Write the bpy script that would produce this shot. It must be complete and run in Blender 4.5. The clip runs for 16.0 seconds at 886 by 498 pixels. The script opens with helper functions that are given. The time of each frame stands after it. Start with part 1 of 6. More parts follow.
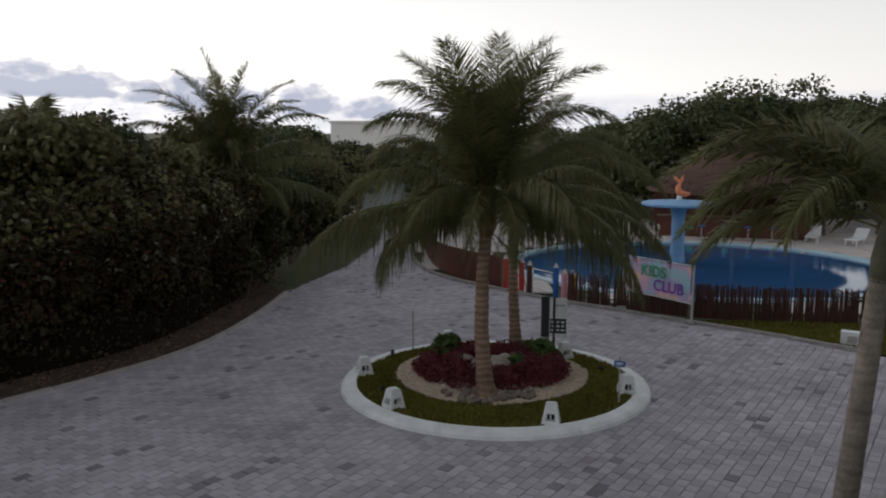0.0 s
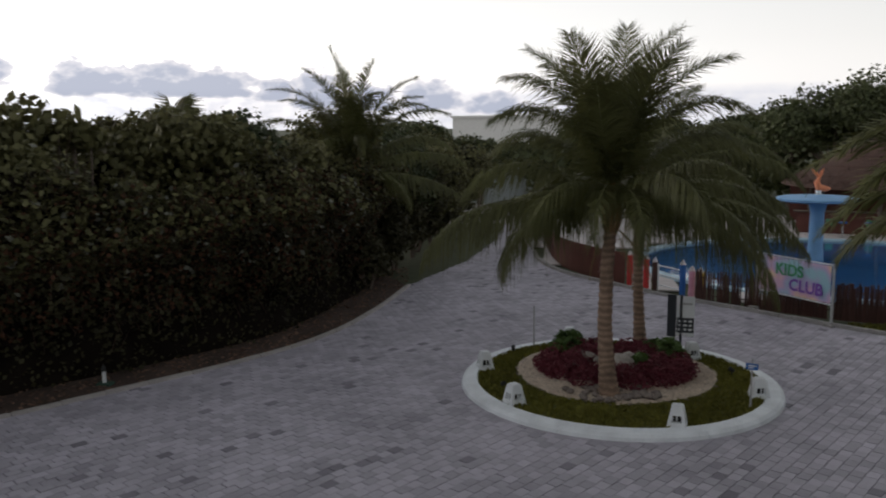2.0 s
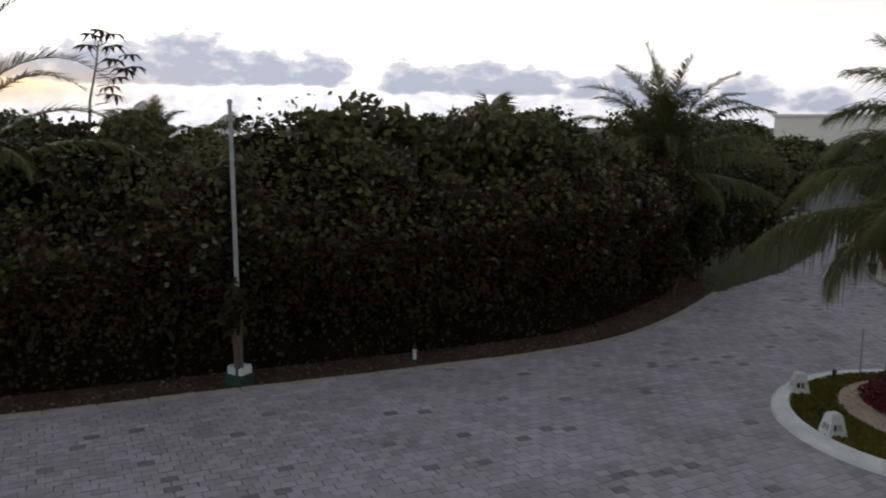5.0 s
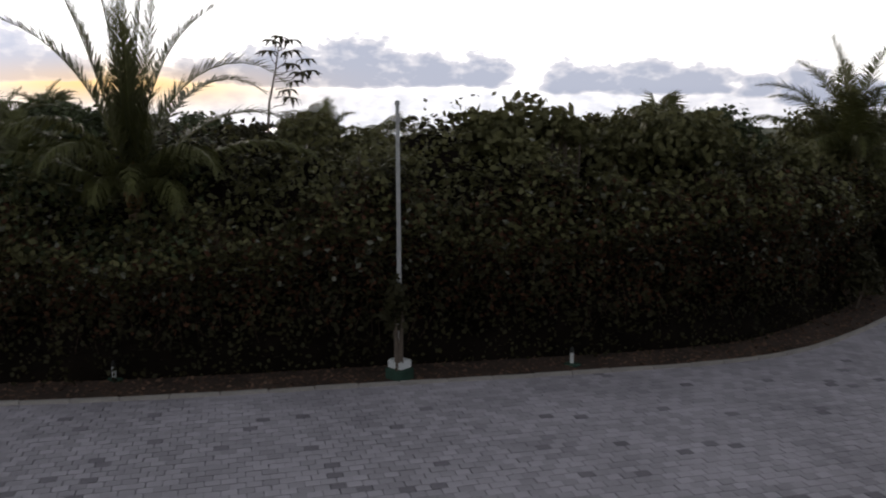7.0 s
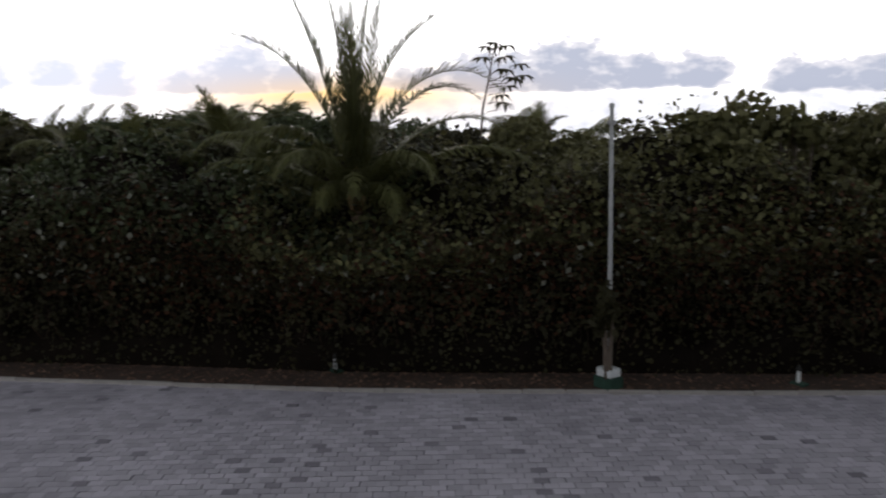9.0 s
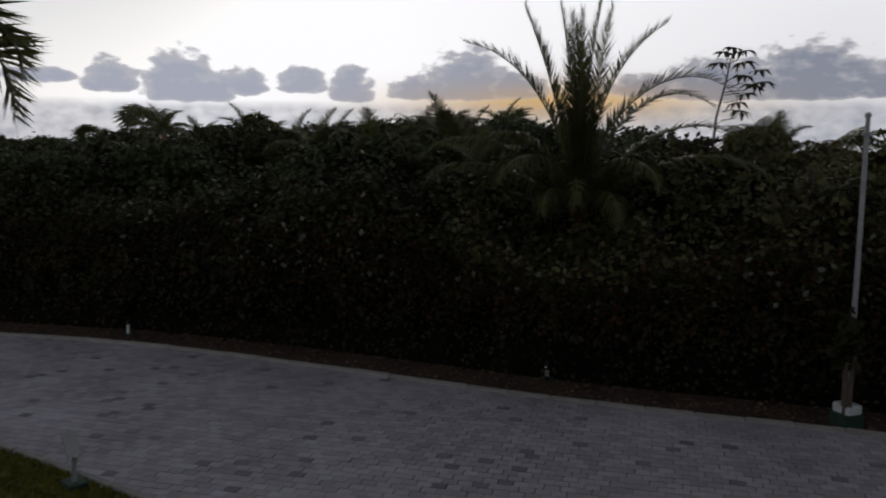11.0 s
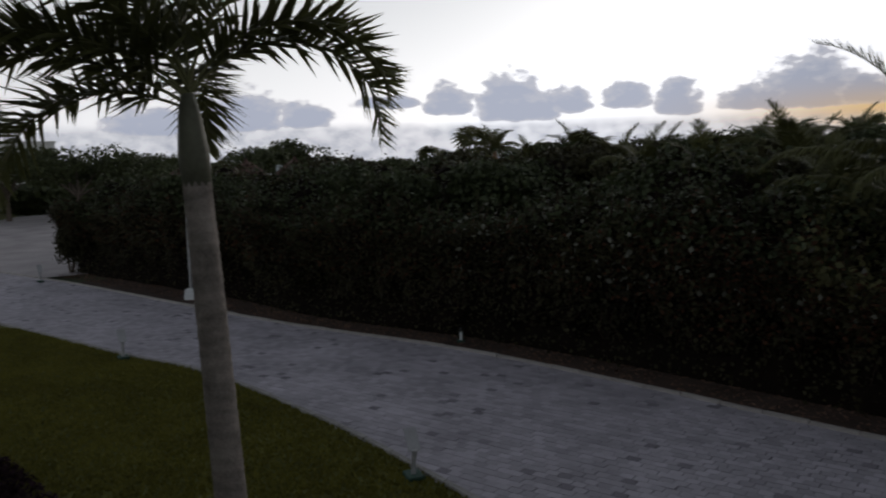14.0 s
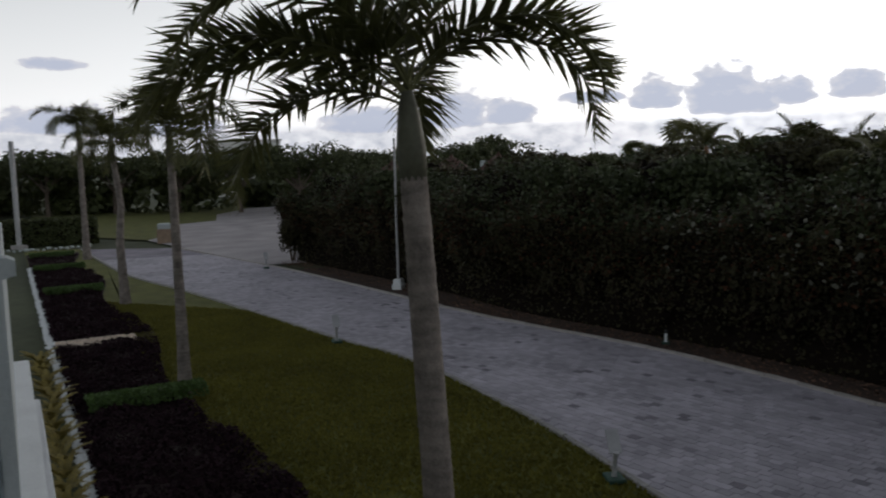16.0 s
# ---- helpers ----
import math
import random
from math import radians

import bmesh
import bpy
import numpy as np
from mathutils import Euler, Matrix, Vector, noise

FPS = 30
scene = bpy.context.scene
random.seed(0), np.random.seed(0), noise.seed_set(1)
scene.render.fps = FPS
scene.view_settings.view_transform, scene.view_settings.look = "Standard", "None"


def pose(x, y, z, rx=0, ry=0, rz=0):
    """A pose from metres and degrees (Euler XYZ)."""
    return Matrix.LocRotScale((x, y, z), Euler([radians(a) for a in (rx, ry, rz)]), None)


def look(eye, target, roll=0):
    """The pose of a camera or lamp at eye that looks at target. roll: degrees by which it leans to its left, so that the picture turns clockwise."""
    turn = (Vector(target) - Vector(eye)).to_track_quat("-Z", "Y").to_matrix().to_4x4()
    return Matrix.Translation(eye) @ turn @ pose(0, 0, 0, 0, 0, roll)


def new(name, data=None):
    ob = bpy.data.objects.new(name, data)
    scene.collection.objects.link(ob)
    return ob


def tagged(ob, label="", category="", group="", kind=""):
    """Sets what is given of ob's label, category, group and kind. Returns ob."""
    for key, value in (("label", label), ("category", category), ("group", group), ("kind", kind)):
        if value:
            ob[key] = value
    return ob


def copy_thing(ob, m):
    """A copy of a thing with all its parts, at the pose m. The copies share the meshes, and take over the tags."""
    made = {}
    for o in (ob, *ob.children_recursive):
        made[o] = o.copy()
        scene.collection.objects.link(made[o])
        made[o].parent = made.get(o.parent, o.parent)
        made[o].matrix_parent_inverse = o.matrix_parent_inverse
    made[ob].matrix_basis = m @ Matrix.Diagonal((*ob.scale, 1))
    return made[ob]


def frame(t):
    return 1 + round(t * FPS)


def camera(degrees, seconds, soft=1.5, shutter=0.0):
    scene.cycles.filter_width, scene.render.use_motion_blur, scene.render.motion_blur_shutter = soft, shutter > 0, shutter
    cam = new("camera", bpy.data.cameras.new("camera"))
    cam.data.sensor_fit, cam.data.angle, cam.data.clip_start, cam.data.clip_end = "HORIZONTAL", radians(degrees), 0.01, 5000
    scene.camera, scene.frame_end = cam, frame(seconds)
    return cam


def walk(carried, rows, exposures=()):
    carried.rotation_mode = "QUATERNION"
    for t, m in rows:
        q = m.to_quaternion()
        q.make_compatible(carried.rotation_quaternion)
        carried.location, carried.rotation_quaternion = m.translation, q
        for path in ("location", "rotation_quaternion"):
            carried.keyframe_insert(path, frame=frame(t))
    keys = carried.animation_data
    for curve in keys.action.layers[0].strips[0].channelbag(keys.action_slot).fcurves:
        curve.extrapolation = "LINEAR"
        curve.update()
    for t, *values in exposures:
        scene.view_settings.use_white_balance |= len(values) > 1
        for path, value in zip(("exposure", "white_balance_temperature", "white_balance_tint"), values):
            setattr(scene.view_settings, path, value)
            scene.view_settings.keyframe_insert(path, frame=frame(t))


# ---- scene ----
EXPOSURES = [(0.0, 0.37, 6500, 11), (3.5, 0.29, 6500, 11), (7.0, 0.28, 6450, 12), (8.5, 0.60, 6400, 12), (9.2, 0.2, 6400, 12), (11.5, -0.85, 6250, 11), (12.5, -0.72, 6200, 11), (14.0, -0.62, 6150, 11), (15.0, -0.55, 6150, 11), (16.0, -0.28, 6200, 10)]
cam = camera(57.6, 16.0, soft=1.9, shutter=0.5)
# seconds, place, yaw to the left, pitch, roll
ROWS = [
    (0, 0.305, 0.090, 5.500, -0.02, -8.23, 0.11),
    (0.5, 0.292, 0.099, 5.501, 2.29, -8.41, 0.07),
    (1, 0.279, 0.107, 5.501, 4.60, -8.46, -0.29),
    (1.5, 0.269, 0.113, 5.501, 6.43, -8.54, -0.55),
    (2, 0.256, 0.120, 5.502, 8.58, -8.58, -0.57),
    (2.5, 0.238, 0.129, 5.502, 11.55, -8.27, -0.47),
    (3, 0.223, 0.135, 5.502, 14.00, -8.59, -0.18),
    (3.5, 0.194, 0.146, 5.503, 18.58, -8.82, 0.17),
    (4, 0.151, 0.157, 5.503, 25.28, -8.72, -0.16),
    (4.2, 0.145, 0.158, 5.503, 26.17, -8.85, -0.39),
    (6.3, 0.071, 0.163, 5.503, 37.39, -8.39, 0.45),
    (6.5, 0.064, 0.163, 5.503, 38.41, -8.59, -0.05),
    (7, 0.046, 0.162, 5.503, 41.07, -8.63, -0.03),
    (7.5, 0.026, 0.160, 5.503, 44.16, -8.81, 0.01),
    (8, -0.001, 0.155, 5.503, 48.30, -9.54, 0.15),
    (8.5, -0.021, 0.150, 5.503, 51.44, -8.94, 0.20),
    (9, -0.049, 0.141, 5.503, 55.82, -8.22, -0.97),
    (9.2, -0.061, 0.136, 5.503, 57.71, -8.10, -1.02),
    (11.3, -0.149, 0.087, 5.502, 72.92, -7.70, 0.01),
    (11.5, -0.155, 0.082, 5.502, 74.04, -7.75, -0.20),
    (12, -0.169, 0.071, 5.501, 76.79, -7.82, -0.35),
    (12.5, -0.188, 0.053, 5.501, 80.71, -7.33, -0.53),
    (13, -0.206, 0.034, 5.500, 84.79, -7.20, -0.83),
    (13.5, -0.225, 0.010, 5.500, 89.29, -6.98, -0.84),
    (14, -0.242, -0.014, 5.499, 93.82, -6.34, -1.25),
    (14.5, -0.253, -0.034, 5.499, 97.23, -6.56, -1.30),
    (15, -0.264, -0.054, 5.498, 100.59, -6.75, -1.17),
    (15.5, -0.274, -0.078, 5.498, 104.51, -6.72, -1.03),
    (16, -0.282, -0.100, 5.497, 108.05, -6.33, -1.44),
]


def eye_pose(x, y, z, yaw, pitch, roll):
    return pose(x, y, z, 0, 0, yaw) @ pose(0, 0, 0, 90 + pitch) @ pose(0, 0, 0, 0, 0, roll)


walk(cam, [(t, eye_pose(*r)) for t, *r in ROWS], EXPOSURES)

# ---- world and light ----
GLOW = 60.0     # degrees to the left of +y: the sun is down behind the cloud bank there
world = bpy.data.worlds.new("dusk_sky")
scene.world = world
world.use_nodes = True
W = world.node_tree
W.nodes.clear()


def wmath(op, a, b=None, c=None, clamp=False):
    n = W.nodes.new("ShaderNodeMath")
    n.operation, n.use_clamp = op, clamp
    for i, v in enumerate((a, b, c)):
        if v is None:
            continue
        if isinstance(v, (int, float)):
            n.inputs[i].default_value = v
        else:
            W.links.new(v, n.inputs[i])
    return n.outputs[0]


def wmix(f, a, b):
    n = W.nodes.new("ShaderNodeMix")
    n.data_type = "RGBA"
    for i, v in ((0, f), (6, a), (7, b)):
        if isinstance(v, (int, float)):
            n.inputs[i].default_value = v
        elif isinstance(v, tuple):
            n.inputs[i].default_value = (*v, 1)
        else:
            W.links.new(v, n.inputs[i])
    return n.outputs[2]


sky = W.nodes.new("ShaderNodeTexSky")
sky.sky_type, sky.sun_disc = "NISHITA", False
sky.sun_elevation, sky.sun_rotation = radians(3.5), radians(-GLOW)
sky.air_density, sky.dust_density, sky.ozone_density = 1.0, 1.5, 1.0
geo = W.nodes.new("ShaderNodeTexCoord")
sep = W.nodes.new("ShaderNodeSeparateXYZ")
W.links.new(geo.outputs["Generated"], sep.inputs[0])
dx, dy, dz = sep.outputs
az = wmath("MULTIPLY", wmath("ARCTAN2", wmath("MULTIPLY", dx, -1.0), dy), 180 / math.pi)
el = wmath("MULTIPLY", wmath("ARCSINE", dz), 180 / math.pi)

# cumulus domes: azimuth, elevation of the flat base, half width, height (degrees)
PUFFS = [(27, 2.5, 3.2, 2.1), (24, 2.5, 3.2, 1.7), (30.5, 2.7, 2.4, 1.5), (20.0, 2.2, 1.6, 1.2), (17.2, 1.7, 2.2, 2.3), (13.6, 1.6, 2.4, 1.5),
         (9.3, 1.5, 2.4, 1.9), (4.8, 1.2, 2.4, 1.3), (32.6, 2.6, 1.7, 1.9), (38.2, 3.1, 2.2, 2.1), (42.0, 3.1, 3.2, 2.1), (47.0, 3.1, 4.4, 3.2),
         (52.2, 3.1, 4.6, 2.5), (57.5, 3.4, 2.6, 1.2), (69.4, 3.2, 3.2, 3.2), (66.3, 3.3, 2.6, 1.5), (72.6, 3.2, 2.4, 1.4), (77.6, 3.0, 1.6, 2.3),
         (80.9, 3.6, 1.8, 1.4), (84.8, 3.4, 1.6, 1.5), (89.0, 3.0, 2.6, 2.9), (86.8, 3.0, 1.6, 1.7), (93.2, 3.5, 1.9, 1.7), (97.5, 4.0, 2.4, 0.5),
         (107.4, 2.6, 3.2, 2.5), (103.2, 2.8, 2.2, 1.4), (113, 2.4, 3.6, 1.6), (133.2, 6.6, 2.0, 0.4), (133, 2.6, 4.5, 1.5), (126, 2.4, 3.5, 1.1)]
comb = W.nodes.new("ShaderNodeCombineXYZ")
W.links.new(wmath("MULTIPLY", az, 0.35), comb.inputs[0])
W.links.new(wmath("MULTIPLY", el, 0.6), comb.inputs[1])
wob = W.nodes.new("ShaderNodeTexNoise")
wob.inputs["Scale"].default_value, wob.inputs["Detail"].default_value, wob.inputs["Roughness"].default_value = 2.3, 4, 0.5
W.links.new(comb.outputs[0], wob.inputs["Vector"])
cover = None
for a0, e0, wa, we in PUFFS:
    u = wmath("POWER", wmath("ABSOLUTE", wmath("DIVIDE", wmath("SUBTRACT", az, a0), wa)), 2.0)
    up_ = wmath("SUBTRACT", el, e0)
    v = wmath("POWER", wmath("MAXIMUM", wmath("DIVIDE", up_, we), wmath("DIVIDE", up_, -0.45)), 2.0)
    d = wmath("SUBTRACT", 1.0, wmath("ADD", u, v))
    cover = d if cover is None else wmath("MAXIMUM", cover, d)
# a thin level veil low over the sea, from the cloud bank down
veil = wmath("MULTIPLY", wmath("SMOOTH_MIN", wmath("MULTIPLY_ADD", el, -1.6, 4.4), 1.0, 0.2), 1.0, clamp=True)
wisp = wmath("SUBTRACT", wob.outputs["Fac"], 0.5)
thick = wmath("ADD", wmath("MAXIMUM", cover, -1.5), wmath("MULTIPLY", wisp, 2.2))
mask = wmath("MULTIPLY_ADD", thick, 3.0, 0.5, clamp=True)
core = wmath("MULTIPLY_ADD", thick, 0.95, 0.36, clamp=True)
hsv = W.nodes.new("ShaderNodeHueSaturation")
hsv.inputs["Saturation"].default_value = 0.22
W.links.new(sky.outputs[0], hsv.inputs["Color"])
SKY_K = 0.3
cloud = wmix(core, (0.95 / SKY_K, 0.90 / SKY_K, 0.88 / SKY_K), wmix(wmath("MULTIPLY_ADD", az, 0.04, -2.2, clamp=True), (0.37 / SKY_K, 0.40 / SKY_K, 0.49 / SKY_K), (0.60 / SKY_K, 0.63 / SKY_K, 0.74 / SKY_K)))
# bright milky haze low over the horizon, all round
haze = wmath("POWER", wmath("SUBTRACT", 1.0, wmath("ABSOLUTE", dz), clamp=True), 3.5)
# the haze thins towards the east, away from the sunset
west = wmath("MULTIPLY_ADD", wmath("COSINE", wmath("MULTIPLY", wmath("SUBTRACT", az, GLOW), math.pi / 180)), 0.55, 0.75, clamp=True)
soft_sky = W.nodes.new("ShaderNodeVectorMath")
soft_sky.operation = "MINIMUM"
W.links.new(hsv.outputs[0], soft_sky.inputs[0])
soft_sky.inputs[1].default_value = (1.75 / SKY_K, 1.72 / SKY_K, 1.70 / SKY_K)
sunset = wmath("MULTIPLY_ADD", az, 0.035, -1.6, clamp=True)
clear = wmix(wmath("MULTIPLY", wmath("MULTIPLY", haze, west), 0.75), soft_sky.outputs[0], wmix(sunset, (0.98 / SKY_K, 0.97 / SKY_K, 0.985 / SKY_K), (1.72 / SKY_K, 1.68 / SKY_K, 1.66 / SKY_K)))
# the sunset's warm gap between the cloud bank and the lower veil
ga_ = wmath("POWER", wmath("DIVIDE", wmath("SUBTRACT", az, 63.0), 10.0), 2.0)
ge_ = wmath("POWER", wmath("DIVIDE", wmath("SUBTRACT", el, 2.6), 1.3), 2.0)
glow = wmath("POWER", 2.718, wmath("MULTIPLY", wmath("ADD", ga_, ge_), -1.0))
clear = wmix(wmath("MULTIPLY", glow, 0.95), clear, (1.0 / SKY_K, 0.66 / SKY_K, 0.28 / SKY_K))
bg = W.nodes.new("ShaderNodeBackground")
clear = wmix(wmath("MULTIPLY", veil, wmath("MULTIPLY_ADD", wisp, 1.2, 0.62, clamp=True)), clear, (0.56 / SKY_K, 0.575 / SKY_K, 0.64 / SKY_K))
veiled = wmix(wmath("MULTIPLY", mask, 0.95), clear, cloud)
# the low sun shines through the thinner cloud there
W.links.new(wmix(wmath("MULTIPLY", glow, 0.55), veiled, (1.05 / SKY_K, 0.66 / SKY_K, 0.26 / SKY_K)), bg.inputs[0])
bg.inputs[1].default_value = SKY_K
wout = W.nodes.new("ShaderNodeOutputWorld")
W.links.new(bg.outputs[0], wout.inputs[0])

sun = new("sun", bpy.data.lights.new("sun", "SUN"))
sun.data.energy, sun.data.angle, sun.data.color = 0.5, radians(14), (1.0, 0.86, 0.7)
ga = radians(GLOW)
sun.matrix_world = look((-60 * math.sin(ga), 60 * math.cos(ga), 9), (0, 0, 1))

# ---- materials ----
def mat(name, color, rough=0.8, metal=0.0, vary=0.25, scale=6.0, fine=60.0, bump=0.2, island=0.0, random_ob=0.0, hue=0.0, spec=0.4, trans=0.0, dark=None, rings=0.0):
    """A surface with two scales of variation, fine relief, and a tone that differs from piece to piece."""
    m = bpy.data.materials.new(name)
    m.use_nodes = True
    nt = m.node_tree
    b = nt.nodes["Principled BSDF"]
    b.inputs["Roughness"].default_value, b.inputs["Metallic"].default_value = rough, metal
    b.inputs["Specular IOR Level"].default_value = spec
    tc = nt.nodes.new("ShaderNodeTexCoord")
    n1, n2 = nt.nodes.new("ShaderNodeTexNoise"), nt.nodes.new("ShaderNodeTexNoise")
    for n, s, d in ((n1, scale, 4), (n2, fine, 3)):
        n.inputs["Scale"].default_value, n.inputs["Detail"].default_value = s, d
        nt.links.new(tc.outputs["Object"], n.inputs["Vector"])
    add = nt.nodes.new("ShaderNodeMath")
    add.operation = "MULTIPLY_ADD"
    nt.links.new(n2.outputs["Fac"], add.inputs[0])
    add.inputs[1].default_value = 0.45
    nt.links.new(n1.outputs["Fac"], add.inputs[2])
    fac = add.outputs[0]
    if island or random_ob:
        src = nt.nodes.new("ShaderNodeNewGeometry").outputs["Random Per Island"] if island else nt.nodes.new("ShaderNodeObjectInfo").outputs["Random"]
        a2 = nt.nodes.new("ShaderNodeMath")
        a2.operation = "MULTIPLY_ADD"
        nt.links.new(src, a2.inputs[0])
        a2.inputs[1].default_value = island or random_ob
        nt.links.new(fac, a2.inputs[2])
        fac = a2.outputs[0]
    top = 1.45 * 0.72 + (island or random_ob)
    ramp = nt.nodes.new("ShaderNodeMapRange")
    ramp.inputs["From Min"].default_value, ramp.inputs["From Max"].default_value = 0.42, top
    nt.links.new(fac, ramp.inputs["Value"])
    mix = nt.nodes.new("ShaderNodeMix")
    mix.data_type = "RGBA"
    c = Vector(color)
    lo = Vector(dark) if dark else c * (1 - vary)
    hi = c * (1 + vary) + Vector((hue, hue * 0.4, 0))
    mix.inputs[6].default_value, mix.inputs[7].default_value = (*lo, 1), (*hi, 1)
    nt.links.new(ramp.outputs[0], mix.inputs[0])
    if rings:
        wv, mr, mu = nt.nodes.new("ShaderNodeTexWave"), nt.nodes.new("ShaderNodeMapRange"), nt.nodes.new("ShaderNodeMix")
        wv.bands_direction = "Z"
        wv.inputs["Scale"].default_value, wv.inputs["Distortion"].default_value, wv.inputs["Detail"].default_value = rings, 6.0, 4
        nt.links.new(tc.outputs["Object"], wv.inputs["Vector"])
        nt.links.new(wv.outputs["Fac"], mr.inputs["Value"])
        mr.inputs["To Min"].default_value = 0.85 if rings > 3 else 0.6
        mu.data_type, mu.blend_type = "RGBA", "MULTIPLY"
        mu.inputs[0].default_value = 1.0
        nt.links.new(mix.outputs[2], mu.inputs[6])
        nt.links.new(mr.outputs[0], mu.inputs[7])
        nt.links.new(mu.outputs[2], b.inputs["Base Color"])
    else:
        nt.links.new(mix.outputs[2], b.inputs["Base Color"])
    if bump:
        bp = nt.nodes.new("ShaderNodeBump")
        bp.inputs["Strength"].default_value, bp.inputs["Distance"].default_value = bump, 0.02
        nt.links.new(n2.outputs["Fac"], bp.inputs["Height"])
        nt.links.new(bp.outputs[0], b.inputs["Normal"])
    if trans:
        out = nt.nodes["Material Output"]
        tl, ms = nt.nodes.new("ShaderNodeBsdfTranslucent"), nt.nodes.new("ShaderNodeMixShader")
        nt.links.new(mix.outputs[2], tl.inputs[0])
        ms.inputs[0].default_value = trans
        nt.links.new(b.outputs[0], ms.inputs[1])
        nt.links.new(tl.outputs[0], ms.inputs[2])
        nt.links.new(ms.outputs[0], out.inputs[0])
    return m


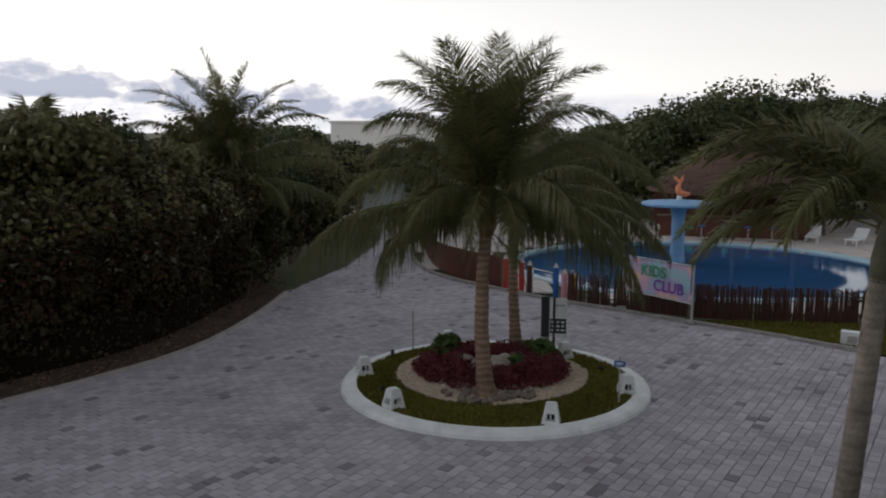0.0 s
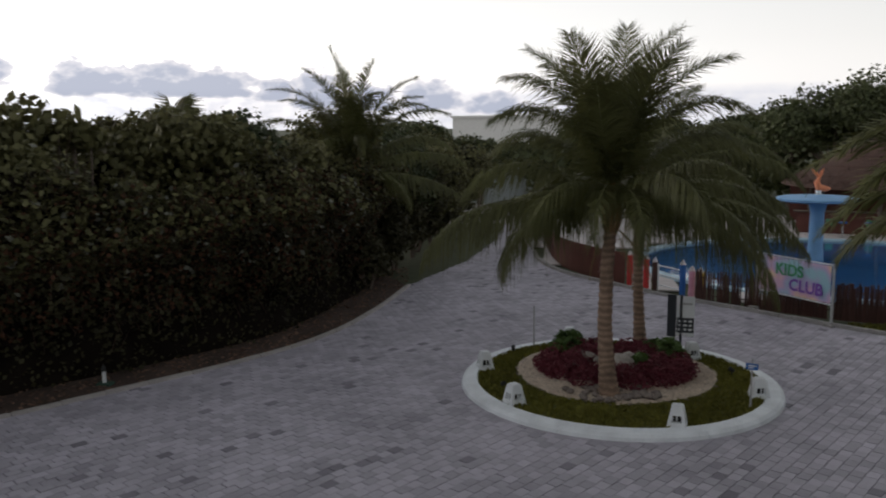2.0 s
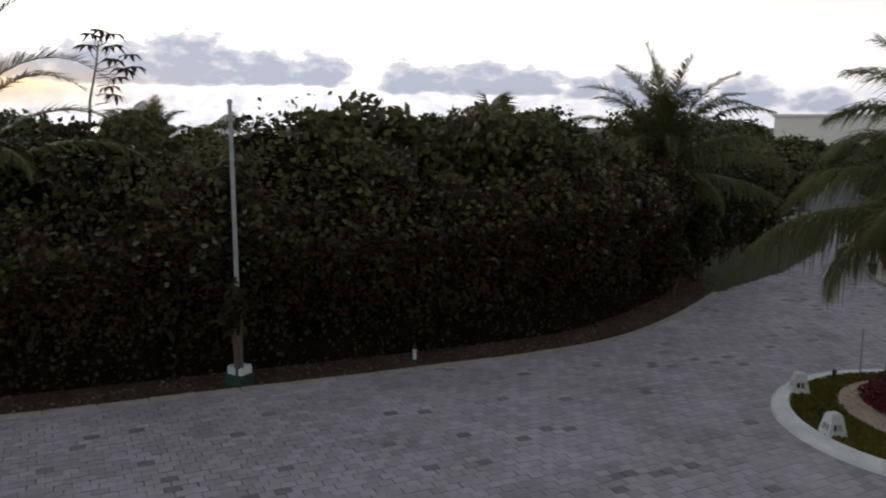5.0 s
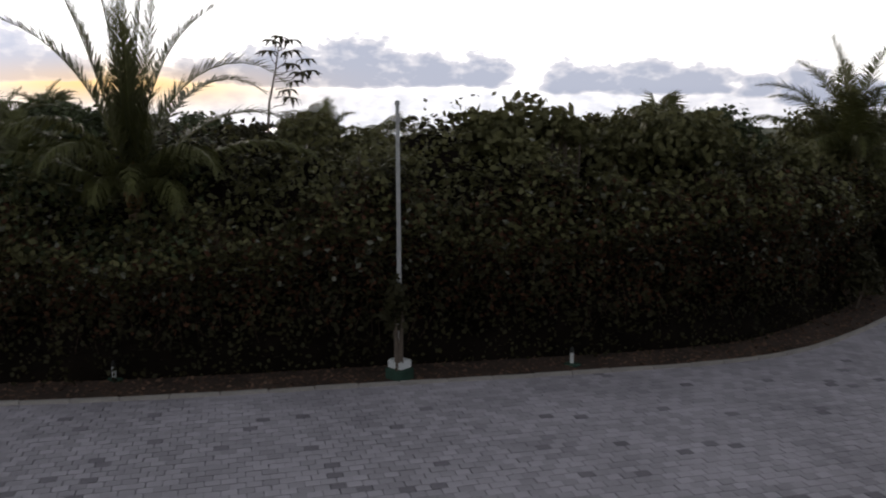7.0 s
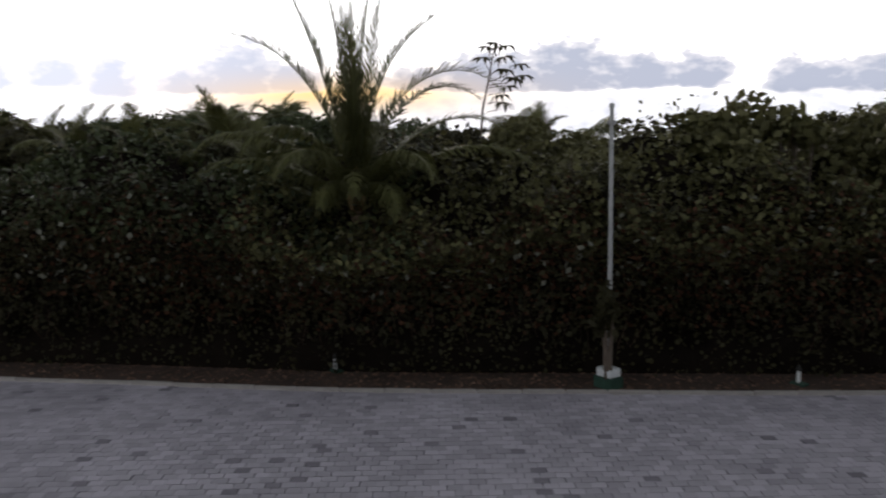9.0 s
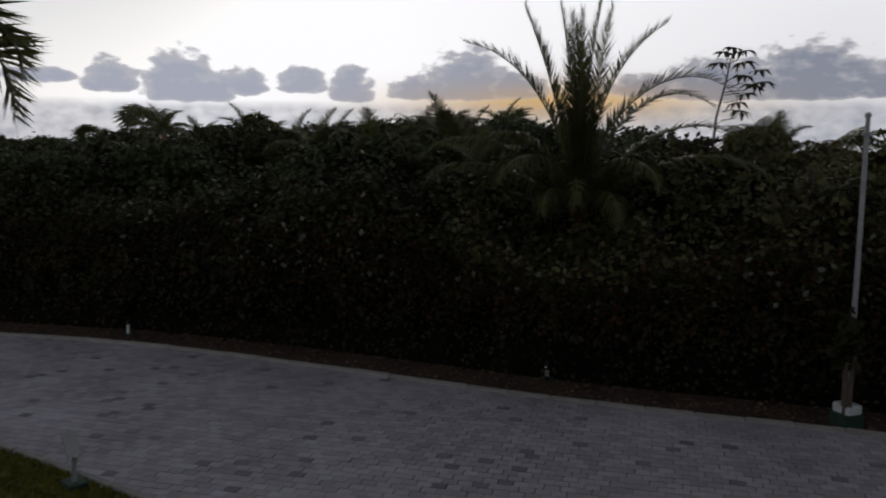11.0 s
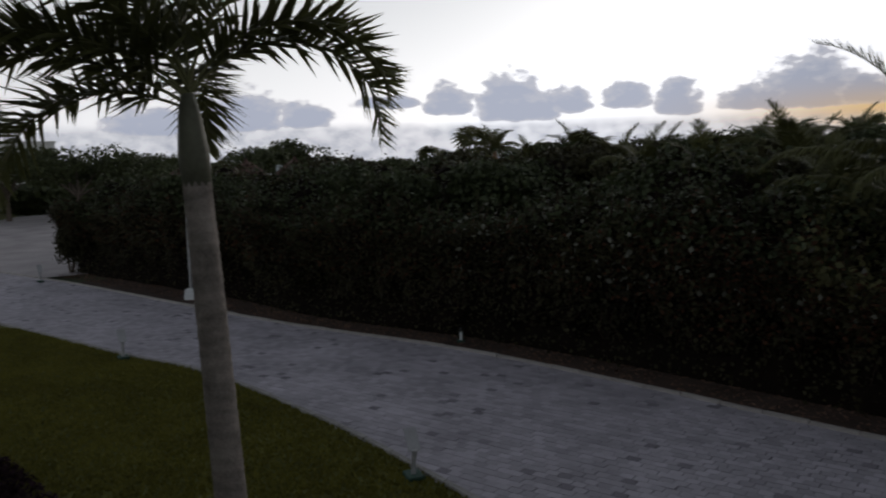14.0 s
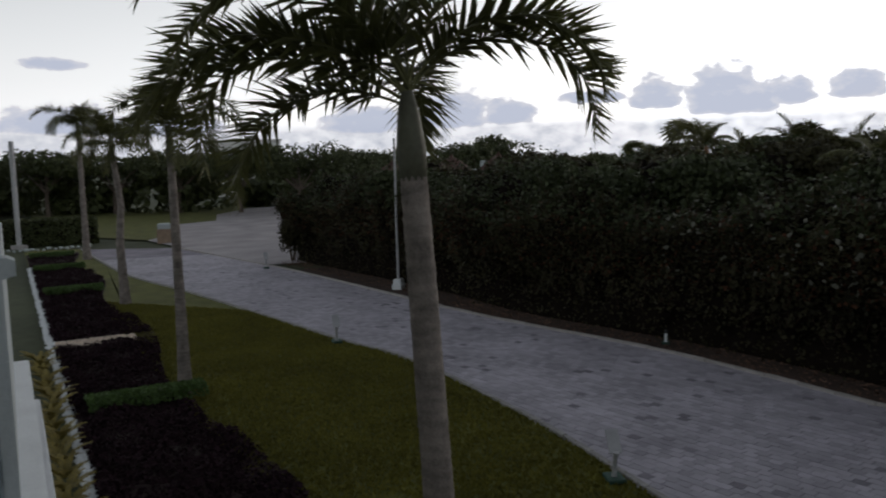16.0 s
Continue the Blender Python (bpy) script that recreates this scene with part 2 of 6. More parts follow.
M = dict(
    soil=mat("soil", (0.065, 0.043, 0.034), 0.95, vary=0.5, scale=1.2, fine=25, bump=0.6),
    bed_soil=mat("dark_bed_soil", (0.035, 0.022, 0.018), 0.95, vary=0.5, scale=1.2, fine=25, bump=0.6),
    land=mat("scrub_land", (0.06, 0.07, 0.035), 0.95, vary=0.5, scale=0.1, fine=2),
    bedding=mat("paver_bedding", (0.27, 0.25, 0.29), 0.95, vary=0.4, scale=0.8, fine=30),
    paver=mat("concrete_paver", (0.425, 0.40, 0.45), 0.8, vary=0.42, scale=0.5, fine=70, island=0.4, bump=0.3),
    paver_piece=mat("concrete_paver_piece", (0.425, 0.40, 0.45), 0.8, vary=0.42, scale=0.5, fine=70, random_ob=0.4, bump=0.3),
    paver_dark=mat("stained_concrete_paver", (0.23, 0.215, 0.245), 0.8, vary=0.35, scale=0.6, fine=70, island=0.3, bump=0.3),
    kerb=mat("kerb_concrete", (0.36, 0.345, 0.335), 0.9, vary=0.4, scale=2.5, fine=40, bump=0.4),
    dirty_kerb=mat("dirty_kerb_concrete", (0.44, 0.41, 0.39), 0.9, vary=0.45, scale=1.5, fine=30, bump=0.4),
    white_kerb=mat("white_painted_kerb", (0.80, 0.83, 0.86), 0.6, vary=0.16, scale=2.5, fine=30, bump=0.2),
    white=mat("white_paint", (0.76, 0.78, 0.80), 0.55, vary=0.10, scale=3, fine=40, bump=0.1),
    lawn=mat("lawn_soil", (0.115, 0.12, 0.030), 0.95, vary=0.4, scale=1.0, fine=30, bump=0.6),
    grass=mat("grass_blades", (0.165, 0.155, 0.026), 0.8, vary=0.5, scale=0.5, fine=6, island=0.4, bump=0, trans=0.2),
    gravel=mat("beige_gravel", (0.56, 0.46, 0.37), 0.95, vary=0.3, scale=5, fine=50, bump=0.8),
    pebble=mat("beige_pebble", (0.60, 0.50, 0.41), 0.9, vary=0.4, island=0.6, bump=0.2),
    rock=mat("field_stone", (0.23, 0.19, 0.17), 0.95, vary=0.45, scale=3, fine=25, bump=0.8, random_ob=0.3),
    pale_rock=mat("pale_limestone", (0.36, 0.32, 0.29), 0.95, vary=0.4, scale=4, fine=25, bump=0.8),
    sand=mat("pale_sand", (0.46, 0.43, 0.42), 0.95, vary=0.15, scale=0.3, fine=10, bump=0.3),
    lot=mat("grey_gravel_lot", (0.38, 0.35, 0.36), 0.95, vary=0.3, scale=0.4, fine=10, bump=0.3),
    red_leaf=mat("dark_red_foliage", (0.15, 0.024, 0.038), 0.7, vary=0.5, island=0.5, bump=0, trans=0.1),
    purple_leaf=mat("dark_purple_foliage", (0.024, 0.012, 0.016), 0.9, spec=0.1, vary=0.5, island=0.5, bump=0),
    green_leaf=mat("bright_green_foliage", (0.075, 0.13, 0.03), 0.6, vary=0.5, island=0.5, bump=0, trans=0.2),
    gold_leaf=mat("yellow_green_foliage", (0.26, 0.21, 0.055), 0.6, vary=0.5, island=0.5, bump=0, trans=0.2, hue=0.03),
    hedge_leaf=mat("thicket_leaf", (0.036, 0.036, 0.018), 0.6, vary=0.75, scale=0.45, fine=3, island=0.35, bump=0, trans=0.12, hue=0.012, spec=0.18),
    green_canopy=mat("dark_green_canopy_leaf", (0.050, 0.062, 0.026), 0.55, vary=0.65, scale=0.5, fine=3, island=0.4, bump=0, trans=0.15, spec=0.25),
    litter=mat("fallen_dry_leaf", (0.17, 0.105, 0.075), 0.85, vary=0.6, scale=2, fine=8, island=0.6, bump=0, spec=0.2),
    pale_leaf=mat("pale_grey_green_leaf", (0.13, 0.13, 0.10), 0.45, vary=0.5, scale=0.6, fine=3, island=0.5, bump=0, spec=0.4),
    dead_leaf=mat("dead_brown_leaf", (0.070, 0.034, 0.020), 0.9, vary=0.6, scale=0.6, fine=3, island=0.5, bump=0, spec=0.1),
    # olive species of the upper growth, its tone also raised for sky light
    canopy_leaf=mat("lightened_olive_leaf", (0.110, 0.108, 0.048), 0.55, vary=0.6, scale=0.5, fine=3, island=0.4, bump=0, trans=0.2, hue=0.01, spec=0.2),
    # near-black: the shade deep between the leaves, put into colour
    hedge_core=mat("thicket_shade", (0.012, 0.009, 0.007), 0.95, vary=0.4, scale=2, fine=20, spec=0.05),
    tree_leaf=mat("tree_leaf", (0.060, 0.072, 0.024), 0.6, vary=0.5, scale=0.25, fine=1.5, island=0.4, bump=0, trans=0.15),
    twig=mat("brown_twig", (0.06, 0.036, 0.025), 0.9, vary=0.4, island=0.5, bump=0),
    bark=mat("grey_bark", (0.14, 0.11, 0.09), 0.95, vary=0.4, scale=4, fine=30, bump=0.8),
    coco_bark=mat("coconut_bark", (0.33, 0.225, 0.165), 0.95, vary=0.4, scale=3, fine=25, bump=0.9, rings=2.4),
    palm_bark=mat("ringed_palm_bark", (0.235, 0.205, 0.185), 0.95, vary=0.55, scale=5, fine=45, bump=0.4, rings=3.2, spec=0.15),
    shaft=mat("green_crownshaft", (0.10, 0.10, 0.07), 0.6, vary=0.4, scale=3, fine=20),
    frond=mat("palm_leaflet", (0.105, 0.108, 0.038), 0.5, vary=0.5, scale=0.8, fine=4, island=0.35, bump=0, trans=0.22),
    dry_frond=mat("dry_palm_leaf", (0.22, 0.12, 0.055), 0.8, vary=0.4, island=0.4, bump=0),
    rachis=mat("palm_rib", (0.13, 0.13, 0.05), 0.6, vary=0.3),
    sea=mat("sea_water", (0.10, 0.13, 0.17), 0.25, vary=0.2, scale=0.02, fine=0.2, bump=0.3),
    bamboo=mat("dark_bamboo", (0.075, 0.032, 0.026), 0.6, vary=0.6, random_ob=0.6, scale=3, fine=30),
    brown_wall=mat("red_brown_boards", (0.12, 0.04, 0.03), 0.7, vary=0.3, random_ob=0.3, scale=2, fine=20),
    deck=mat("pale_pool_deck", (0.58, 0.53, 0.52), 0.8, vary=0.14, random_ob=0.15, scale=1, fine=20),
    pool_shell=mat("blue_pool_tile", (0.05, 0.22, 0.48), 0.4, vary=0.2, scale=0.6, fine=8),
    pool_rim=mat("pale_blue_tile", (0.40, 0.58, 0.68), 0.5, vary=0.15, scale=2, fine=20),
    blue=mat("light_blue_paint", (0.20, 0.40, 0.66), 0.55, vary=0.15, scale=2, fine=20, bump=0.1),
    thatch=mat("palm_thatch", (0.08, 0.045, 0.036), 0.95, vary=0.45, scale=3, fine=40, bump=1.0, island=0.3),
    steel=mat("galvanised_steel", (0.42, 0.42, 0.43), 0.45, metal=0.7, vary=0.15),
    grey_post=mat("grey_painted_post", (0.45, 0.45, 0.46), 0.6, vary=0.2),
    sign_dark=mat("dark_sign_board", (0.03, 0.035, 0.045), 0.5, vary=0.2),
    black=mat("black_plastic", (0.02, 0.02, 0.02), 0.5, vary=0.2),
    fixture=mat("green_plastic_base", (0.03, 0.075, 0.055), 0.6, vary=0.3),
    orange=mat("orange_paint", (0.75, 0.25, 0.12), 0.6, vary=0.15),
    red=mat("red_paint", (0.55, 0.04, 0.04), 0.6, vary=0.15),
    teal=mat("teal_paint", (0.03, 0.30, 0.33), 0.6, vary=0.15),
    cobalt=mat("cobalt_paint", (0.02, 0.12, 0.40), 0.5, vary=0.15),
    pink=mat("pink_paint", (0.65, 0.32, 0.45), 0.6, vary=0.15),
    yellow=mat("yellow_paint", (0.75, 0.50, 0.04), 0.6, vary=0.15),
    purple=mat("purple_print", (0.22, 0.10, 0.42), 0.6, vary=0.2),
    green_print=mat("green_print", (0.10, 0.35, 0.20), 0.6, vary=0.2),
    wall=mat("white_stucco", (0.45, 0.49, 0.50), 0.8, vary=0.10, scale=0.8, fine=30, bump=0.2),
    far_wall=mat("far_pale_wall", (0.80, 0.78, 0.76), 0.9, vary=0.1),
    brick=mat("tan_block", (0.30, 0.22, 0.16), 0.9, vary=0.3, scale=3, fine=30),
)


# ---- building kit ----
def mesh_ob(name, verts, faces, material, parent=None, label="", smooth=False):
    me = bpy.data.meshes.new(name)
    me.from_pydata([tuple(v) for v in verts], [], faces)
    me.materials.append(material)
    if smooth:
        me.polygons.foreach_set("use_smooth", [True] * len(me.polygons))
    ob = new(name, me)
    if parent:
        ob.parent = parent
    if label:
        ob["label"] = label
    return ob


def part(name, bm, material, parent=None, label="", smooth=False):
    me = bpy.data.meshes.new(name)
    bm.normal_update()
    bm.to_mesh(me)
    bm.free()
    me.materials.append(material)
    if smooth:
        me.polygons.foreach_set("use_smooth", [True] * len(me.polygons))
    ob = new(name, me)
    if parent:
        ob.parent = parent
    if label:
        ob["label"] = label
    return ob


def thing(name, where=(0, 0, 0), label="", category="", group="", kind="", turn=0.0):
    ob = new(name)
    ob.empty_display_size = 0.2
    ob.matrix_world = pose(*where, 0, 0, turn)
    return tagged(ob, label, category, group, kind)


def box(bm, c, s, m=Matrix(), bevel=0.0):
    g = bmesh.ops.create_cube(bm, size=1.0, matrix=m @ Matrix.Translation(c) @ Matrix.Diagonal((*s, 1)))
    if bevel:
        es = list({e for v in g["verts"] for e in v.link_edges})
        bmesh.ops.bevel(bm, geom=es, offset=bevel, segments=2, affect="EDGES")
    return bm


def boxes(*items, bevel=0.0):
    bm = bmesh.new()
    for c, s in items:
        box(bm, c, s, bevel=bevel)
    return bm


def tube(path, radii, sides=10, close=True):
    """Rings round a path of points."""
    pts = [Vector(p) for p in path]
    verts, faces = [], []
    for i, p in enumerate(pts):
        t = (pts[min(i + 1, len(pts) - 1)] - pts[max(i - 1, 0)]).normalized()
        u = t.cross(Vector((0.31, 0.17, 0.93) if abs(t.z) < 0.9 else (1, 0, 0))).normalized()
        w = t.cross(u)
        for k in range(sides):
            a = 2 * math.pi * k / sides
            verts.append(p + (u * math.cos(a) + w * math.sin(a)) * radii[i])
    for i in range(len(pts) - 1):
        for k in range(sides):
            a, b = i * sides + k, i * sides + (k + 1) % sides
            faces.append((a, b, b + sides, a + sides))
    if close:
        faces.append(tuple(range(sides - 1, -1, -1)))
        faces.append(tuple((len(pts) - 1) * sides + k for k in range(sides)))
    return verts, faces


def lathe(profile, sides=24):
    """Turned shape from (radius, height) pairs."""
    return tube([(0, 0, z) for r, z in profile], [r for r, z in profile], sides)


def resample(line, step):
    out, pts = [], [Vector((*p, 0)) for p in line]
    dist = [0]
    for a, b in zip(pts, pts[1:]):
        dist.append(dist[-1] + (b - a).length)
    n = max(2, int(dist[-1] / step) + 1)
    for i in range(n):
        s, k = dist[-1] * i / (n - 1), 0
        while k < len(pts) - 2 and dist[k + 1] < s:
            k += 1
        p0, p1, p2, p3 = pts[max(k - 1, 0)], pts[k], pts[k + 1], pts[min(k + 2, len(pts) - 1)]
        f = (s - dist[k]) / (dist[k + 1] - dist[k])
        out.append(0.5 * (2 * p1 + (p2 - p0) * f + (2 * p0 - 5 * p1 + 4 * p2 - p3) * f * f + (3 * p1 - p0 - 3 * p2 + p3) * f ** 3))
    return out


def sides_of(pts):
    """The unit normal to the left of a plan line at each of its points."""
    out = []
    for i in range(len(pts)):
        t = (pts[min(i + 1, len(pts) - 1)] - pts[max(i - 1, 0)]).normalized()
        out.append(Vector((-t.y, t.x, 0)))
    return out


def ribbon(line, profile, step=0.5):
    """A profile of (offset to the left, height) pairs swept along a plan line."""
    pts = resample(line, step)
    nor = sides_of(pts)
    k = len(profile)
    verts = [p + n * o + Vector((0, 0, z)) for p, n in zip(pts, nor) for o, z in profile]
    faces = [(i * k + j, i * k + j + 1, (i + 1) * k + j + 1, (i + 1) * k + j) for i in range(len(pts) - 1) for j in range(k - 1)]
    return verts, faces


def kerb_stones(parent, line, width, height, material, length=0.95, name="kerb_stone"):
    """Separate stones along a plan line, a little uneven."""
    rng = random.Random(len(line) * 7 + int(line[0][0] * 10))
    pts = resample(line, length)
    for a, b in zip(pts, pts[1:]):
        d = (b - a)
        bm = bmesh.new()
        l = d.length
        box(bm, (0, 0, height / 2 - 0.05), (l - 0.015, width, height + 0.1), bevel=0.015)
        ob = part(name, bm, material, parent)
        c = (a + b) / 2
        ob.matrix_world = pose(c.x, c.y, rng.uniform(-0.012, 0.008), rng.uniform(-1, 1), rng.uniform(-0.6, 0.6), math.degrees(math.atan2(d.y, d.x)))


def leaf_cloud(name, pos, nor, size, material, parent=None, rng=None, aspect=1.5, spread=0.9, label="", droop=0.0):
    """One mesh of many small folded leaves, one at each place, facing about along its normal."""
    rng = rng or np.random.default_rng(5)
    n = len(pos)
    pos, nor = np.asarray(pos, float), np.asarray(nor, float)
    d = nor + rng.normal(0, spread, (n, 3))
    d /= np.linalg.norm(d, axis=1)[:, None] + 1e-9
    r = rng.normal(0, 1, (n, 3)) + np.array([0, 0, -droop])
    t = r - d * (r * d).sum(1)[:, None]
    t /= np.linalg.norm(t, axis=1)[:, None] + 1e-9
    b = np.cross(d, t)
    s = (size * rng.uniform(0.6, 1.35, n))[:, None]
    v = np.empty((n, 4, 3))
    v[:, 0] = pos - t * s * aspect * 0.5
    v[:, 1] = pos + b * s * 0.5 - d * s * 0.10
    v[:, 2] = pos + t * s * aspect * 0.5
    v[:, 3] = pos - b * s * 0.5 - d * s * 0.10
    me = bpy.data.meshes.new(name)
    me.vertices.add(n * 4)
    me.vertices.foreach_set("co", v.reshape(-1).astype(np.float32))
    f = np.arange(n)[:, None] * 4 + np.array([[0, 1, 2, 0, 2, 3]])
    me.loops.add(n * 6)
    me.loops.foreach_set("vertex_index", f.reshape(-1).astype(np.int32))
    me.polygons.add(n * 2)
    me.polygons.foreach_set("loop_start", np.arange(0, n * 6, 3).astype(np.int32))
    me.polygons.foreach_set("loop_total", np.full(n * 2, 3, np.int32))
    me.update(calc_edges=True)
    me.materials.append(material)
    ob = new(name, me)
    if parent:
        ob.parent = parent
    if label:
        ob["label"] = label
    return ob


def blob_points(rng, n, centre, radii, low=-0.5):
    """Places and normals on a lumpy ellipsoid, none below low times its height."""
    d = rng.normal(0, 1, (n * 2, 3))
    d /= np.linalg.norm(d, axis=1)[:, None]
    d = d[d[:, 2] > low][:n]
    lump = 1 + 0.16 * np.sin(d[:, 0] * 5 + centre[0]) * np.sin(d[:, 1] * 6 + centre[1]) + 0.12 * np.sin(d[:, 2] * 9 + centre[0]) + rng.normal(0, 0.07, len(d))
    return np.asarray(centre) + d * np.asarray(radii) * lump[:, None], d

# ---- ground, road, kerbs ----
HEDGE_KERB = [(-46.39, -34.27), (-41.89, -27.57), (-36.89, -20.18), (-31, -12.58), (-26.89, -7.17), (-23.17, -1.28), (-19.58, 2.96), (-15.3, 7.53), (-11.65, 12.09), (-8.85, 15.64), (-6.91, 18.38), (-5.93, 20.46), (-5.37, 23.48), (-5.07, 27.39)]
LAWN_KERB = [(-44.8, -40.7), (-34.7, -28.9), (-29.9, -21.5), (-25.4, -14.9), (-22.4, -10.6), (-20.6, -7.7), (-16.45, -3.5), (-13.3, -0.9), (-10.6, 1.2), (-6.6, 4.2), (-2.0, 7.0), (3.0, 9.6), (8.6, 12.4), (14.5, 16.0)]
POOL_KERB = [(14.5, 16.0), (10.9, 19.7), (9.15, 21.6), (7.46, 22.9), (5.85, 24.4), (4.0, 26.0), (2.05, 28.2), (0.35, 30.3), (-0.72, 33.3), (-1.2, 38.0), (-1.6, 46.0)]


def plane_sheet(name, pts, z, material, kind="structure", label="", category=""):
    ob = mesh_ob(name, [(x, y, z) for x, y in pts], [tuple(range(len(pts)))], material)
    return tagged(ob, label, category, "", kind)


# one sheet to the horizon, open where the pool is sunk
PC, PX, PY = (11.0, 33.2), 7.6, 7.0
ring = [2 * math.pi * k / 72 for k in range(72)]
gv = [(PC[0] + PX * 1.02 * math.cos(a), PC[1] + PY * 1.02 * math.sin(a), -0.06) for a in ring]
for rad in (30, 120, 600, 3500):
    gv += [(PC[0] + rad * math.cos(a), PC[1] + rad * math.sin(a), -0.06) for a in ring]
tagged(mesh_ob("ground", gv, [(j * 72 + k, (j + 1) * 72 + k, (j + 1) * 72 + (k + 1) % 72, j * 72 + (k + 1) % 72) for j in range(4) for k in range(72)], M["land"]), "scrub-covered flat coastal ground", "ground", "", "structure")
plane_sheet("water", [(-70, 150), (-2400, 2450), (-2450, 300), (-150, 60)], 0.25, M["sea"], label="grey-blue calm sea at the horizon", category="sea")
road_line = [(p.x, p.y) for p in resample(HEDGE_KERB, 2.0)] + [(-3.6, 33.0), (-2.9, 40.0), (-3.0, 46.0)]
road_right = [(p.x, p.y) for p in resample(POOL_KERB, 2.0)][::-1]
lawn_pts = [(p.x, p.y) for p in resample(LAWN_KERB, 1.5)]
ROAD_POLY = road_line + road_right + lawn_pts[::-1]
bed_sheet = plane_sheet("road", ROAD_POLY, 0.0, M["bedding"], label="drive of grey concrete pavers with dark stained ones", category="road")
plane_sheet("ground_soil", [(p.x - 0.1, p.y) for p in resample(HEDGE_KERB[2:], 2.0)] + [(-9, 34), (-30, 30), (-52, 2), (-44, -15)], 0.02, M["soil"], label="brown bare soil under the thicket", category="soil")
plane_sheet("sand_yard", [(-1.6, 46.0), (-3.0, 46.0), (-14, 44), (-20, 70), (6, 75), (4, 50)], 0.01, M["sand"], label="pale open sandy yard behind the drive", category="sand")

k1 = thing("kerb_hedge", label="low weathered concrete kerb along the thicket", category="kerb", kind="structure")
kerb_stones(k1, HEDGE_KERB, 0.13, 0.10, M["dirty_kerb"])
k2 = thing("kerb_lawn", label="low pale concrete kerb along the lawn", category="kerb", kind="structure")
kerb_stones(k2, LAWN_KERB, 0.14, 0.10, M["kerb"])
k3 = thing("kerb_pool", label="low concrete kerb beside the pool fence", category="kerb", kind="structure")
kerb_stones(k3, POOL_KERB[1:], 0.16, 0.13, M["kerb"])

# ---- lawn and grass ----
FACADE = Vector((0.689, 0.725, 0))          # along the hotel front
OUT = Vector((-0.725, 0.689, 0))            # away from it, to the lawn


def front(s, o, z=0.0):
    """A place s metres along the hotel front and o metres out from it."""
    return FACADE * s + OUT * (o + 0.5) + Vector((0, 0, z))


lawn_poly = lawn_pts + [tuple(front(22, 0.5))[:2], tuple(front(-62, 0.5))[:2]]
plane_sheet("lawn", lawn_poly, 0.03, M["lawn"], label="mown yellowish-green lawn in front of the hotel", category="lawn")


def inside(x, y, poly):
    """Which of many plan points lie within a polygon."""
    x, y = np.asarray(x), np.asarray(y)
    hit = np.zeros(len(x), bool)
    for (x0, y0), (x1, y1) in zip(poly, poly[1:] + poly[:1]):
        c = (y0 > y) != (y1 > y)
        hit ^= c & (x < (x1 - x0) * (y - y0) / ((y1 - y0) if y1 != y0 else 1e-9) + x0)
    return hit


def blades(name, x, y, z, size, material, parent=None, label="", seed=3):
    rng = np.random.default_rng(seed)
    n = len(x)
    p = np.stack([x, y, np.full(n, z) + size * 0.35], 1)
    nor = np.stack([rng.normal(0, 1, n), rng.normal(0, 1, n), rng.normal(0.2, 0.3, n)], 1)
    ob = leaf_cloud(name, p, nor, size, material, parent, rng, aspect=2.2, spread=0.3, label=label, droop=2.5)
    return ob


def lawn_blades(name, poly, n, size, label, z=0.03, seed=3):
    rng = np.random.default_rng(seed)
    a = np.array(poly)
    lo, hi = a.min(0), a.max(0)
    xy = rng.uniform(lo, hi, (n, 2))
    xy = xy[inside(xy[:, 0], xy[:, 1], poly)]
    return tagged(blades(name, xy[:, 0], xy[:, 1], z, size, M["grass"], seed=seed), label, "grass", "", "stuff")


near_lawn = [p for p in lawn_pts if -27 < p[0] < -9] + [tuple(front(-2, 3.2))[:2], tuple(front(-36, 2.6))[:2]]
lawn_blades("lawn_grass", near_lawn, 300000, 0.05, "short mown grass of the lawn", seed=4)
plane_sheet("lawn_far", [(-53.2, -49.0), (-52.4, -46.6), (-50.4, -39.6), (-54.6, -41.0), (-64.6, -47.5), (-69.3, -46.2), (-77.9, -51.8), (-88.7, -54.5), (-97.4, -60.6), (-87.9, -63.4), (-82.8, -73.4), (-83.0, -83.0), (-56.7, -56.8)], 0.06, M["lawn"], label="far mown lawn beyond the drive", category="lawn")
plane_sheet("parking", [(-38.9, -22.6), (-42.1, -27.5), (-50.4, -39.6), (-54.6, -41.0), (-64.6, -47.5), (-69.3, -46.2), (-77.9, -51.8), (-88.7, -54.5), (-100.0, -48.0), (-62.0, -24.0), (-44.0, -15.5)], 0.04, M["lot"], label="grey gravel parking place beside the drive", category="parking")

# ---- thicket along the drive ----
PROFILE = [(1.22, 0.0), (1.52, 0.8), (1.48, 1.6), (1.1, 2.4), (0.6, 3.1), (1.0, 3.7), (2.2, 4.2), (4.6, 4.5), (8.5, 4.65), (13.0, 4.2)]
hedge_line = [(x, y) for x, y in HEDGE_KERB[3:]] + [(-5.7, 31.0)]
hedge_line[0] = (-39.7, -22.9)
hedge_line.insert(1, (-31.4, -12.1))
HP = resample(hedge_line, 0.5)
HN = sides_of(HP)


